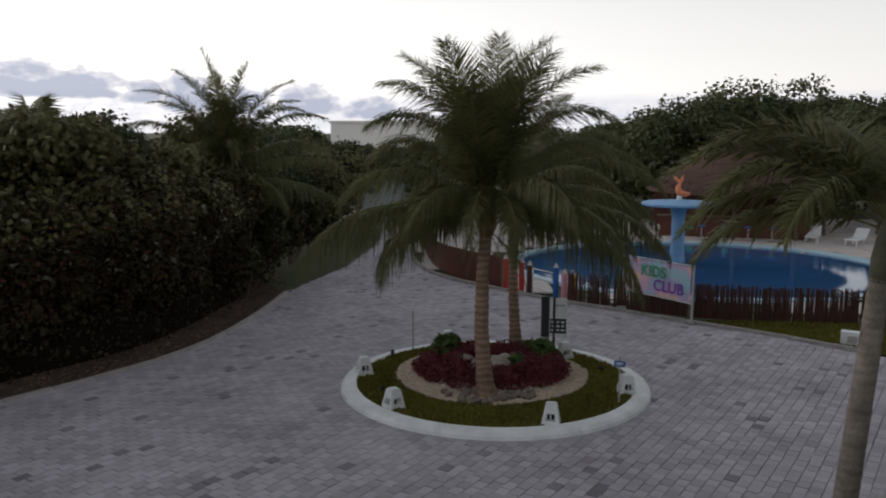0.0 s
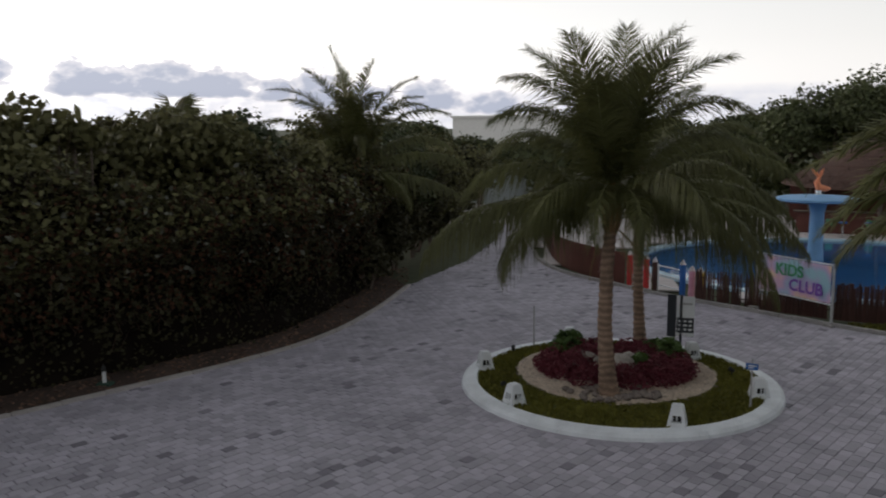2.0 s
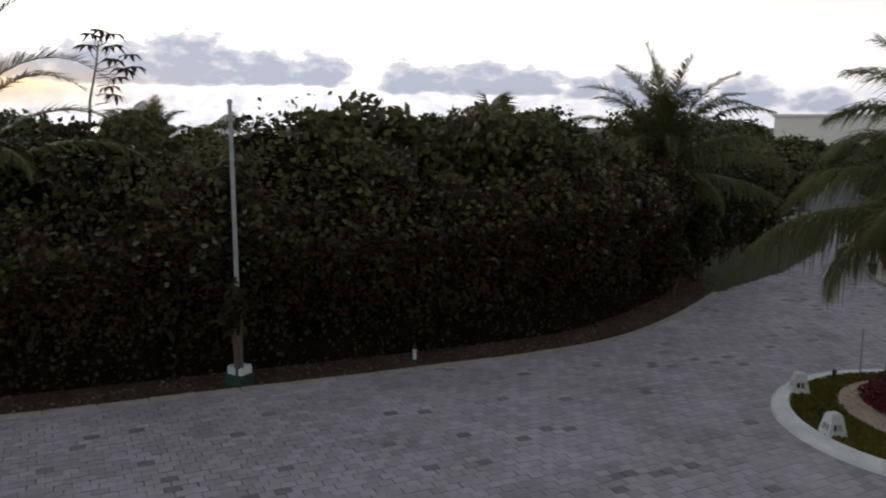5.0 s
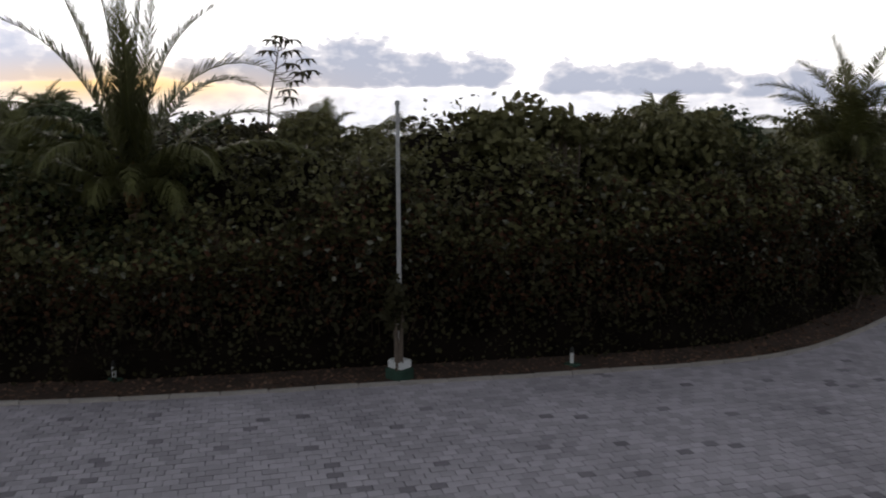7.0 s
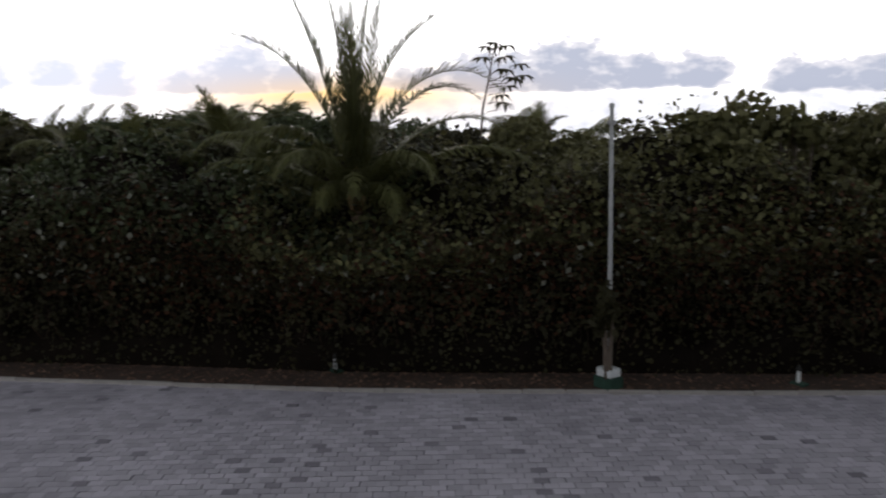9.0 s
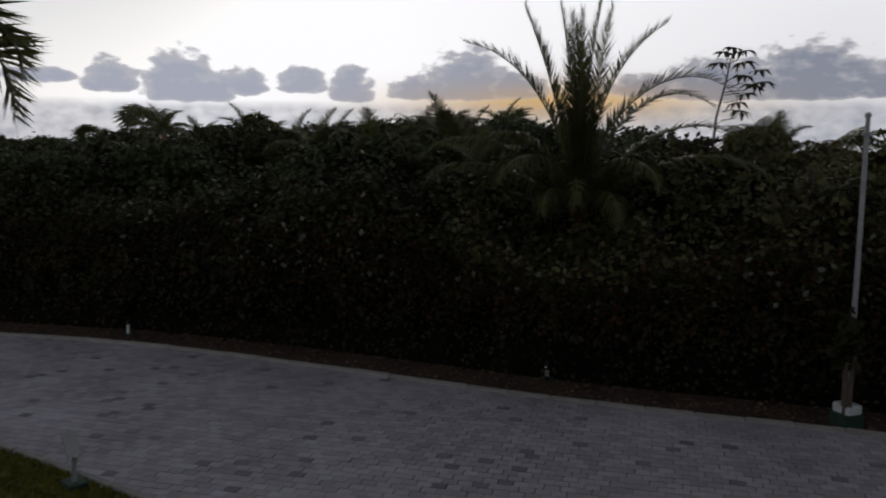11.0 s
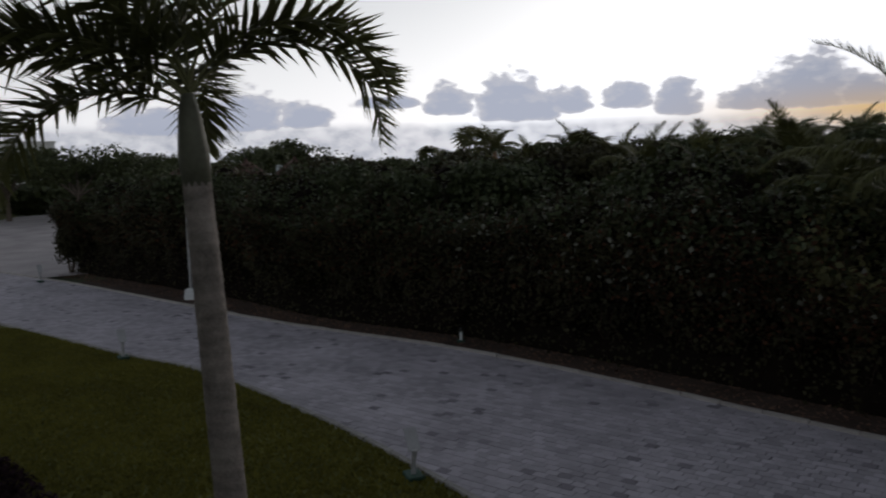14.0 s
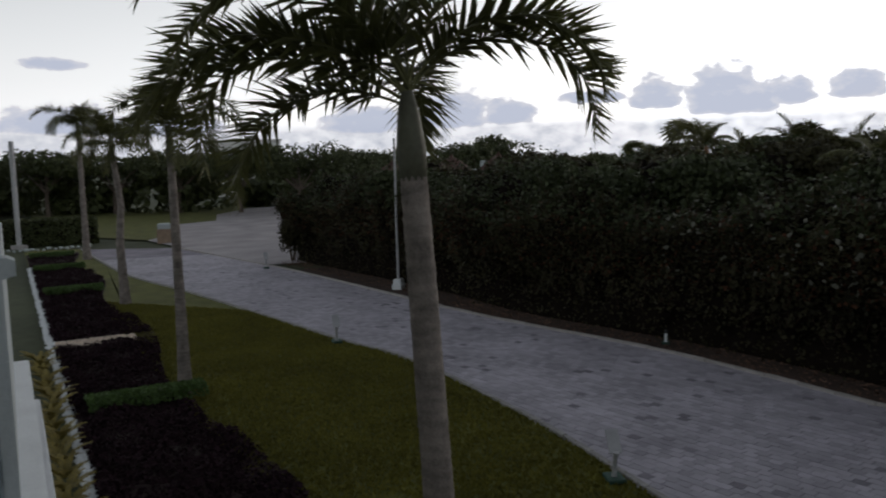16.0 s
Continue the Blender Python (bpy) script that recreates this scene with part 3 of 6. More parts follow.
def hedge_place(i, v, shrink=0.0):
    """A place on the thicket's lumpy outside: i along its foot, v from 0 at the ground to 1 at the back."""
    k = v * (len(PROFILE) - 1)
    j = min(int(k), len(PROFILE) - 2)
    f = k - j
    o = PROFILE[j][0] * (1 - f) + PROFILE[j + 1][0] * f
    z = PROFILE[j][1] * (1 - f) + PROFILE[j + 1][1] * f
    i0 = min(int(i), len(HP) - 2)
    g = i - i0
    p = HP[i0].lerp(HP[i0 + 1], g)
    n = HN[i0].lerp(HN[i0 + 1], g).normalized()
    q = p + n * o + Vector((0, 0, z))
    end = min(1.0, min(i, len(HP) - 1 - i) / 4.0)
    lump = noise.noise(q * 0.38) * 1.6 + noise.noise(q * 1.1) * 1.0 + noise.noise(q * 2.9) * 0.26
    lump = min(lump, 0.3 + 0.16 * z)
    w = Vector((0, 0, 1)) * min(1, z / 4.5) ** 2 - n * max(0.0, 1 - z / 4.8)
    q += w * (lump * min(1, z / 1.2) - shrink)
    q.z *= 0.82 + 0.18 * end ** 0.5
    # lower growth round the large palm
    q.z -= 0.85 * math.exp(-((q.x + 16.3) ** 2 + (q.y - 8.8) ** 2) / 7.0) * max(0.0, min(1.0, (q.z - 1.5) / 2.0))
    return q


hedge = thing("hedge", label="tall dense sea-grape thicket with browning lower leaves", category="hedge")
# solid shell behind the leaves, coloured near-black as the thicket's inner shade
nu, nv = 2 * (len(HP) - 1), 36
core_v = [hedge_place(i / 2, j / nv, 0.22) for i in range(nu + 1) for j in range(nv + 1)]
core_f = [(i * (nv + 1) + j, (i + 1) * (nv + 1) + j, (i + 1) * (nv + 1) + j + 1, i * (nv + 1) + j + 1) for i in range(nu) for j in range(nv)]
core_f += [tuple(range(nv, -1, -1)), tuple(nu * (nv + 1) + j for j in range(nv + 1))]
mesh_ob("inner_growth", core_v, core_f, M["hedge_core"], hedge, "near-black shell for the shade inside the thicket")
rng = np.random.default_rng(11)


def hedge_leaves(n, vmin, vmax, size, material, name, label="", depth=0.16, part_of=(0.0, 1.0), ramp=1.0):
    """Leaves over a band of the thicket's outside; part_of: the stretch along it."""
    i = rng.uniform(part_of[0], part_of[1], n) * (len(HP) - 1.01)
    v = vmin + (vmax - vmin) * rng.uniform(0, 1, n) ** ramp
    pos, nor = [], []
    for a, b in zip(i, v):
        q = hedge_place(a, b)
        r = hedge_place(a, b, 0.3)
        d = (q - r).normalized()
        pos.append(q + d * rng.normal(0.0, depth))
        nor.append(d)
    return leaf_cloud(name, pos, nor, size, material, hedge, rng, aspect=1.35, spread=0.8, label=label)


# darker leaves on the face; olive ones above, lightened as if sky-lit
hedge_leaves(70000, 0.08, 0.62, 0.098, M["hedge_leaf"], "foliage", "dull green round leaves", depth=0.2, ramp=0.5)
hedge_leaves(27000, 0.42, 0.80, 0.125, M["canopy_leaf"], "foliage", "olive leaves of the upper growth, lightened for the sky on them", 0.26, (0.56, 1.0))
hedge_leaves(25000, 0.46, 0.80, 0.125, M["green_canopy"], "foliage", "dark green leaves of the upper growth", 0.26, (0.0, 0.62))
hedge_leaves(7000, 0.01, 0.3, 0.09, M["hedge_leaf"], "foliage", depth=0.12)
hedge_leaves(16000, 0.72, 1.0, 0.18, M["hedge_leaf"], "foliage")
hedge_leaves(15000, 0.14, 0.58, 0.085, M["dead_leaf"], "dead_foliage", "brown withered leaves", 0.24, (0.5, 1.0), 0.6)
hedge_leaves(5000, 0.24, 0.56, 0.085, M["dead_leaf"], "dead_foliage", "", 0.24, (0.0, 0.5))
# a few paler leaves strewn over the middle band
hedge_leaves(1800, 0.28, 0.66, 0.12, M["pale_leaf"], "pale_foliage", "pale grey-green leaves scattered among the darker ones", 0.3, (0.4, 1.0))
# bare stems in the lower face
sv, sf = [], []
for k in range(1500):
    a = rng.uniform(0, len(HP) - 1.01)
    b = rng.uniform(0.08, 0.62)
    p = hedge_place(a, b, -0.05)
    d = Vector((rng.normal(0, 0.35), rng.normal(0, 0.35), 1)).normalized() * rng.uniform(0.4, 1.1)
    v, f = tube([p, p + d * 0.5 + Vector((rng.normal(0, .05), rng.normal(0, .05), 0)), p + d], [0.010, 0.008, 0.004], 3, False)
    sf += [tuple(q + len(sv) for q in face) for face in f]
    sv += v
mesh_ob("undergrowth_stem", sv, sf, M["twig"], hedge, "thin brown stems")
# fallen leaves on the bare strip between thicket and kerb
li = rng.uniform(0, len(HP) - 1.01, 5200)
lp = [HP[int(a)].lerp(HP[int(a) + 1], a - int(a)) + HN[int(a)] * o + Vector((0, 0, 0.035)) for a, o in zip(li, rng.uniform(0.12, 1.5, 5200))]
tagged(leaf_cloud("leaf_litter", lp, np.tile((0, 0, 1.0), (5200, 1)), 0.075, M["litter"], None, rng, spread=0.3), "dry brown leaves fallen on the soil strip", "leaves", "", "stuff")


def shrub(where, radii, n, size, material, label, name="shrub", low=-0.55, lobes=5, seed=1, group="", trunk=True, category="shrub", lift=0.0):
    """A bush of several lobes of leaves over short stems."""
    r = np.random.default_rng(seed)
    ob = thing(name, where, label, category, group)
    P, N = [], []
    for k in range(lobes):
        c = np.array([r.uniform(-0.55, 0.55) * radii[0], r.uniform(-0.55, 0.55) * radii[1], lift + radii[2] * r.uniform(0.6, 1.6)]) if k else np.array([0, 0, lift + radii[2]])
        s = np.array(radii) * (r.uniform(0.3, 0.62) if k else 0.8)
        p, d = blob_points(r, n // lobes, c, s, low)
        shell = r.uniform(0.55, 1.05, len(p))[:, None] ** 0.4
        P.append(c + (p - c) * shell * (1 + r.normal(0, 0.075, len(p)))[:, None])
        N.append(d)
    leaf_cloud("foliage", np.concatenate(P), np.concatenate(N), size, material, ob, r, spread=0.8)
    if trunk:
        for k in range(5):
            a = r.uniform(0, 6.28)
            tip = Vector((math.cos(a) * radii[0] * 0.5, math.sin(a) * radii[1] * 0.5, lift + radii[2] * r.uniform(0.9, 1.4)))
            tv, tf = tube([(0.05 * math.cos(a), 0.05 * math.sin(a), -0.1), tip * 0.45 + Vector((0, 0, 0.1)), tip], [0.06, 0.04, 0.015], 5)
            mesh_ob("stem", tv, tf, M["bark"], ob)
    return ob


def tree(where, height, radius, n, size, label, seed=1, flat=0.6, material=None, lobes=9, name="tree", group="far trees"):
    """A tapered trunk with limbs, and a crown of many clumps with gaps."""
    r = np.random.default_rng(seed)
    ob = thing(name, where, label, "tree", group)
    base = height * 0.38
    v, f = tube([(0, 0, -0.2), (0.1, 0, base * 0.6), (0, 0.1, base), (0.05, 0, height * 0.7)], [0.035 * height, 0.026 * height, 0.022 * height, 0.008 * height], 7)
    P, N = [], []
    for k in range(lobes):
        a, rad = r.uniform(0, 6.28), radius * math.sqrt(r.uniform(0.02, 1)) * 0.72
        c = np.array([rad * math.cos(a), rad * math.sin(a), height * (1 - 0.38 * flat) - (rad / radius) ** 2 * height * 0.16 + r.uniform(-0.1, 0.08) * height])
        s = np.array([radius * r.uniform(0.34, 0.5), radius * r.uniform(0.34, 0.5), height * 0.2 * r.uniform(0.7, 1.2)])
        p, d = blob_points(r, n // lobes, c, s, -0.5)
        P.append(c + (p - c) * r.uniform(0.5, 1.05, len(p))[:, None] ** 0.4)
        N.append(d)
        tv, tf = tube([(0, 0, base * 0.8), (c[0] * 0.5, c[1] * 0.5, base + (c[2] - base) * 0.55), tuple(c)], [0.014 * height, 0.009 * height, 0.004 * height], 5)
        f += [tuple(q + len(v) for q in face) for face in tf]
        v += tv
    mesh_ob("trunk", v, f, M["bark"], ob)
    leaf_cloud("crown", np.concatenate(P), np.concatenate(N), size, material or M["tree_leaf"], ob, r, spread=0.8)
    return ob


def polar(a, d, z=0.0):
    """A place at an angle to the left of +y and a distance."""
    return (-d * math.sin(radians(a)), d * math.cos(radians(a)), z)


# shrubs that rise out of the thicket: angle, distance, half width, half height, height of the middle
for k, (a, d, rx, h, z) in enumerate([(25.6, 22.5, 2.1, 1.25, 4.7), (23.0, 23.5, 1.7, 1.15, 4.7), (19.5, 24.5, 1.7, 1.0, 4.5), (28.8, 23.5, 1.5, 0.9, 4.6), (13.0, 33, 2.6, 1.9, 3.4), (10.0, 36, 2.4, 1.9, 2.8), (70, 24, 1.9, 1.2, 4.5), (79, 25, 2.2, 1.2, 4.4), (50.5, 24, 1.3, 0.9, 4.9), (55, 25, 1.7, 1.0, 4.6), (89, 28, 2.2, 1.1, 4.4), (98, 29, 2.2, 1.0, 4.3), (84, 31, 2.4, 1.2, 4.8), (65, 27, 2.2, 1.2, 5.0), (74, 31, 2.4, 1.3, 5.0), (45.5, 23.5, 1.5, 0.8, 4.5), (110, 38, 2.4, 1.0, 4.2), (16.0, 30, 2.2, 1.9, 3.8), (8.0, 44, 3.0, 2.2, 3.0), (12.0, 42, 3.0, 2.2, 3.4), (62, 31, 2.6, 1.1, 4.8), (67.5, 33, 2.6, 1.2, 5.1), (71.5, 35, 2.6, 1.2, 5.0), (77, 34, 2.8, 1.2, 5.0), (81.5, 37, 2.8, 1.2, 4.9), (86.5, 38, 2.8, 1.2, 4.8), (93, 40, 3.0, 1.2, 4.6), (101, 44, 3.0, 1.2, 4.4), (57.5, 30, 2.2, 1.0, 4.7)]):
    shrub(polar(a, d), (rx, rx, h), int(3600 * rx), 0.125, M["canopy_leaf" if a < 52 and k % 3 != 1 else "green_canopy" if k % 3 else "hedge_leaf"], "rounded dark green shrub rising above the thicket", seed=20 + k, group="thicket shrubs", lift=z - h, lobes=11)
# an open-crowned sea-grape on the thicket, sky showing between its round leaves
for k, (a, rx, h, z) in enumerate([(38.4, 0.9, 0.62, 5.35), (35.9, 1.0, 0.75, 5.6), (33.2, 0.95, 0.68, 5.5), (36.6, 1.3, 0.6, 4.95), (31.6, 0.6, 0.45, 5.3)]):
    shrub(polar(a, 21.2), (rx, rx, h), int(430 * rx), 0.18, M["canopy_leaf"], "open-crowned sea-grape bush with large round leaves", name="sea_grape", seed=420 + k, group="sea-grape bushes", lift=z - h, lobes=9, low=-0.9)
# dense growth closing the thicket's end and the far side of the drive
for k, (a, d, rx, h) in enumerate([(11.6, 31.5, 1.3, 2.0), (10.4, 34.5, 1.5, 2.1), (9.0, 38.0, 1.7, 2.2), (12.6, 29.8, 1.1, 1.7), (7.4, 43.0, 1.5, 2.3), (13.5, 33.5, 1.8, 2.3)]):
    shrub(polar(a, d), (rx, rx, h), 5200, 0.14, M["hedge_leaf"], "dense dark bush beside the drive behind the thicket", seed=440 + k, group="drive-side bushes", low=-0.95, lobes=9)
# far trees round the horizon: angle, distance, height, crown radius
FAR = [(-29, 50, 8.8, 5), (-25, 56, 9.2, 5.5), (-20.5, 58, 9.3, 5), (-17.5, 54, 8.4, 4.5), (-15, 60, 7.8, 4.5), (-11, 62, 7.0, 4), (-6, 66, 7.0, 4), (-3, 72, 6.8, 4),
       (12, 46, 6.4, 3.6), (18, 44, 5.9, 4), (9.5, 48, 6.2, 3), (63, 60, 7.2, 4.5), (67, 52, 7.0, 4), (71, 60, 7.6, 5), (75, 66, 7.4, 4.5), (58, 66, 6.6, 4), (79, 62, 6.6, 5), (84, 66, 6.3, 5), (89, 70, 6.0, 5), (94, 80, 6.0, 5),
       (98, 90, 6.4, 6), (105.5, 84, 8.6, 6.5), (110, 90, 6.6, 6), (114, 95, 7.6, 7), (118, 92, 8.0, 7), (122, 96, 8.4, 7), (126, 100, 8.2, 7), (130, 104, 8.6, 7), (134, 104, 8.6, 7), (139, 108, 9, 8), (101, 76, 6.2, 5), (-34, 52, 9, 5), (8.2, 54, 5.3, 2.4), (5.6, 58, 5.2, 2.6), (3.0, 60, 5.3, 2.6), (0.5, 62, 5.4, 2.8)]
for k, (a, d, h, r) in enumerate(FAR):
    tree(polar(a, d), h, r, 11500 if a < 20 else 5400, 0.175 if a < 20 else 0.26, "broad dark green coastal tree with a dense crown", seed=60 + k, flat=0.85)
# undergrowth that closes the view below the far crowns
for k in range(34):
    a = -33 + k * 5.3
    if 28 < a < 60 or -1 < a < 12:
        continue
    d = 58 + (k % 3) * 7 if a < 100 else 104 + (k % 3) * 4
    shrub(polar(a, d), (5.5, 5.5, 2.1) if a < 100 else (6.5, 6.5, 3.4), 2600, 0.42 if a < 100 else 0.6, M["tree_leaf"], "dense dark green undergrowth below the trees", seed=120 + k, group="undergrowth", lift=0.0 if a < 100 else -1.3, low=-0.9)

shrub((-6.35, 26.6, 0), (1.0, 1.1, 1.0), 3800, 0.11, M["hedge_leaf"], "leafy green bush at the end of the thicket", seed=201)
shrub((-6.6, 29.2, 0), (1.2, 1.3, 1.5), 4200, 0.12, M["hedge_leaf"], "tall leafy bush at the end of the thicket", seed=202)
for k, (o, h) in enumerate([(1.2, 1.5), (2.6, 1.9), (4.2, 2.3), (6.0, 2.2), (8.0, 2.1)]):
    c = HP[0] + HN[0] * o
    shrub((c.x, c.y, 0), (0.9, 0.9, h), 5200, 0.10, M["hedge_leaf"], "ragged upright shrub closing the thicket's end", seed=220 + k, group="thicket end shrubs", low=-0.9, lobes=8)

# ---- palms ----
def frond_mesh(name, length, rise, bend, leaf, n, hang, forward, width, seed=1, dry=False, plume=0.0, curl=1.35):
    """One feather leaf along +x: a rib that arches over, and two rows of drooping leaflets."""
    r = random.Random(seed)
    steps = 14
    pts, p, ang = [], Vector((0, 0, 0)), rise
    for i in range(steps + 1):
        pts.append((p.copy(), ang))
        ang = rise - bend * ((i + 1) / steps) ** curl
        p = p + Vector((math.cos(radians(ang)), 0, math.sin(radians(ang)))) * length / steps
    v, f = tube([q for q, a in pts], [0.017 * (1 - 0.9 * i / steps) * (length / 3.5) + 0.003 for i in range(steps + 1)], 4)
    rib_faces = len(f)
    for i in range(n):
        s = 0.12 + 0.88 * (i + 0.5) / n
        k = min(int(s * steps), steps - 1)
        q = pts[k][0].lerp(pts[k + 1][0], s * steps - k)
        a = radians(pts[k][1])
        t = Vector((math.cos(a), 0, math.sin(a)))
        up = Vector((-math.sin(a), 0, math.cos(a)))
        ll = leaf * (0.55 + 0.45 * math.sin(math.pi * min(1, s * 1.05) ** 0.8)) * (1 if s < 0.75 else (1.0 - (s - 0.75) * 1.7)) * r.uniform(0.75, 1.12)
        fw = radians(forward * (0.6 + 0.7 * s) + r.uniform(-6, 6))
        for side in (-1, 1):
            d = Vector((0, side, 0)) * math.cos(fw) + t * math.sin(fw) + up * (r.uniform(0.12, 0.34) + r.uniform(-plume, plume))
            d.normalize()
            down = Vector((0, 0, -1))
            lay = hang * r.uniform(0.75, 1.25)
            m1 = q + d * ll * (0.36 - 0.10 * lay) + down * ll * lay * 0.14
            e = q + d * ll * (0.98 - 0.55 * lay) + down * ll * lay * r.uniform(0.62, 0.88)
            w = t * width * 0.5 * (0.7 + 0.3 * math.sin(math.pi * s))
            b0 = len(v)
            v += [q - w * 0.6, q + w * 0.6, m1 + w, m1 - w, e]
            f += [(b0, b0 + 1, b0 + 2, b0 + 3), (b0 + 3, b0 + 2, b0 + 4)]
    me = bpy.data.meshes.new(name)
    me.from_pydata([tuple(x) for x in v], [], f)
    me.materials.append(M["dry_frond"] if dry else M["frond"])
    me.materials.append(M["rachis"])
    me.polygons.foreach_set("material_index", [1 if i < rib_faces else 0 for i in range(len(f))])
    return me


def trunk_mesh(path, r0, r1, flare, rings, sides=12, seed=1, ringy=0.035):
    r = random.Random(seed)
    pts = [Vector(p) for p in path]
    line, rad = [], []
    n = rings * 2
    for i in range(n + 1):
        s = i / n
        k = min(int(s * (len(pts) - 1)), len(pts) - 2)
        line.append(pts[k].lerp(pts[k + 1], s * (len(pts) - 1) - k))
        q = r0 * (1 - s) + r1 * s + flare * math.exp(-s * 9)
        rad.append(q * ((1.0 + ringy if i % 2 else 1.0 - ringy) + r.uniform(-0.02, 0.02)))
    return tube(line, rad, sides)


COCO = {}
for k, (rise, bend, hang) in enumerate([(84, 44, 0.12), (72, 80, 0.28), (62, 112, 0.75), (48, 112, 1.0), (28, 92, 1.0), (8, 86, 1.0)]):
    COCO[k] = [frond_mesh("frond", 1.0, rise + 3 * j, bend * (0.92 + 0.12 * j), (0.34, 0.31, 0.27, 0.25, 0.24, 0.22)[k], (128, 136, 130, 130, 130, 120)[k], hang, (46, 44, 40, 40, 38, 36)[k], (0.014, 0.013, 0.011, 0.0105, 0.0105, 0.0105)[k], seed=k * 5 + j, plume=0.22) for j in range(2)]
DRY = frond_mesh("frond", 1.0, -35, 50, 0.13, 36, 1.0, 25, 0.010, seed=77, dry=True)
FEATHER = {}
for k, (rise, bend, hang) in enumerate([(80, 40, 0.2), (66, 128, 0.25), (52, 136, 0.4), (30, 120, 0.5)]):
    FEATHER[k] = [frond_mesh("frond", 1.0, rise + 4 * j, bend * (0.92 + 0.14 * j), 0.33, 96, hang, 34, 0.020, seed=200 + k * 5 + j, plume=0.55) for j in range(2)]


def put_frond(me, parent, at, spin, length, tilt=0.0):
    ob = new("frond", me)
    ob.parent = parent
    ob.matrix_local = Matrix.Translation(at) @ pose(0, 0, 0, tilt, 0, spin) @ Matrix.Diagonal((length, length, length, 1))
    return ob


def coconut_palm(where, path, r0, length, label, seed=1, counts=(4, 6, 6, 6, 5, 2), flare=0.12, dry=3, group="coconut palms", extra=()):
    """A leaning ringed trunk, an arching crown of feather leaves, and dead ones below."""
    r = random.Random(seed)
    ob = thing("coconut_palm", where, label, "palm tree", group)
    v, f = trunk_mesh(path, r0, r0 * 0.72, flare, 26, seed=seed, ringy=0.075)
    mesh_ob("trunk", v, f, M["coco_bark"], ob, "ringed grey-brown trunk", True)
    top = Vector(path[-1])
    v, f = lathe([(r0 * 0.7, -0.25), (r0 * 1.25, 0.0), (r0 * 1.2, 0.25), (r0 * 0.6, 0.6), (0.02, 0.9)], 10)
    heart = mesh_ob("heart", v, f, M["dry_frond"], ob, "fibrous brown leaf bases")
    heart.matrix_local = Matrix.Translation(top)
    for k, c in enumerate(counts):
        off = r.uniform(0, 360)
        for i in range(c):
            spin = off + i * 360 / max(c, 1) + r.uniform(-16, 16)
            put_frond(COCO[k][r.randrange(2)], ob, top + Vector((0, 0, 0.45 - 0.09 * k)), spin, length * r.uniform(0.9, 1.08) * (0.86, 0.94, 1.08, 1.1, 1.0, 0.72)[k], r.uniform(-6, 6))
    for k, spin, l in extra:
        put_frond(COCO[k][0], ob, top + Vector((0, 0, 0.25)), spin, l, 0.0)
    for i in range(dry):
        put_frond(DRY, ob, top + Vector((0, 0, -0.05)), r.uniform(0, 360), length * r.uniform(0.35, 0.5))
    return ob


def crown_of(ob, top, face, fronds, leaf, n, width, forward=42, plume=0.2, seed=1, curl=1.35):
    """Leaves one by one: spin (0 points right as seen along the angle face), rise, bend, length, hang."""
    for k, (spin, rise, bend, length, hang) in enumerate(fronds):
        me = frond_mesh("frond", length, rise, bend, leaf, n, hang, forward, width, seed=seed * 40 + k, plume=plume, curl=curl)
        put_frond(me, ob, Vector(top) + Vector((0, 0, 0.35 * max(0.0, rise) / 90)), spin + face, 1.0, ((k * 37) % 17) - 8)


def feather_palm(where, path, r0, r1, length, label, seed=1, counts=(1, 4, 4, 3), shaft=0.9, spins=None, group="palms along the lawn"):
    """A smooth ringed trunk, a green crownshaft, and a few strongly arched leaves."""
    r = random.Random(seed)
    ob = thing("feather_palm", where, label, "palm tree", group)
    v, f = trunk_mesh(path, r0, r1, r0 * 0.5, 44, 14, seed=seed, ringy=0.012)
    mesh_ob("trunk", v, f, M["palm_bark"], ob, "ringed grey trunk", True)
    top = Vector(path[-1])
    d = (top - Vector(path[-2])).normalized()
    v, f = tube([top - d * 0.05, top + d * shaft * 0.3, top + d * shaft * 0.75, top + d * shaft], [r1 * 1.02, r1 * 1.12, r1 * 0.8, r1 * 0.45], 12)
    mesh_ob("crownshaft", v, f, M["shaft"], ob, "smooth dull green crownshaft", True)
    i0 = 0
    for k, c in enumerate(counts):
        off = r.uniform(0, 360)
        for i in range(c):
            spin = spins[i0] if spins and i0 < len(spins) else off + i * 360 / c + r.uniform(-18, 18)
            i0 += 1
            put_frond(FEATHER[k][r.randrange(2)], ob, top + d * shaft * (0.95 - 0.12 * k), spin, length * r.uniform(0.9, 1.1) * (0.6 if k == 0 else 1), r.uniform(-8, 8))
    return ob


p1 = coconut_palm((1.21, 16.03, 0.2), [(0, 0, -0.2), (-0.06, 0, 0.5), (-0.12, 0.02, 1.4), (-0.10, 0.03, 2.5), (-0.03, 0.05, 3.45)], 0.165, 3.4, "coconut palm with full arching crown on a planted island", seed=3, counts=(0, 0, 0, 0, 0, 0), dry=5)
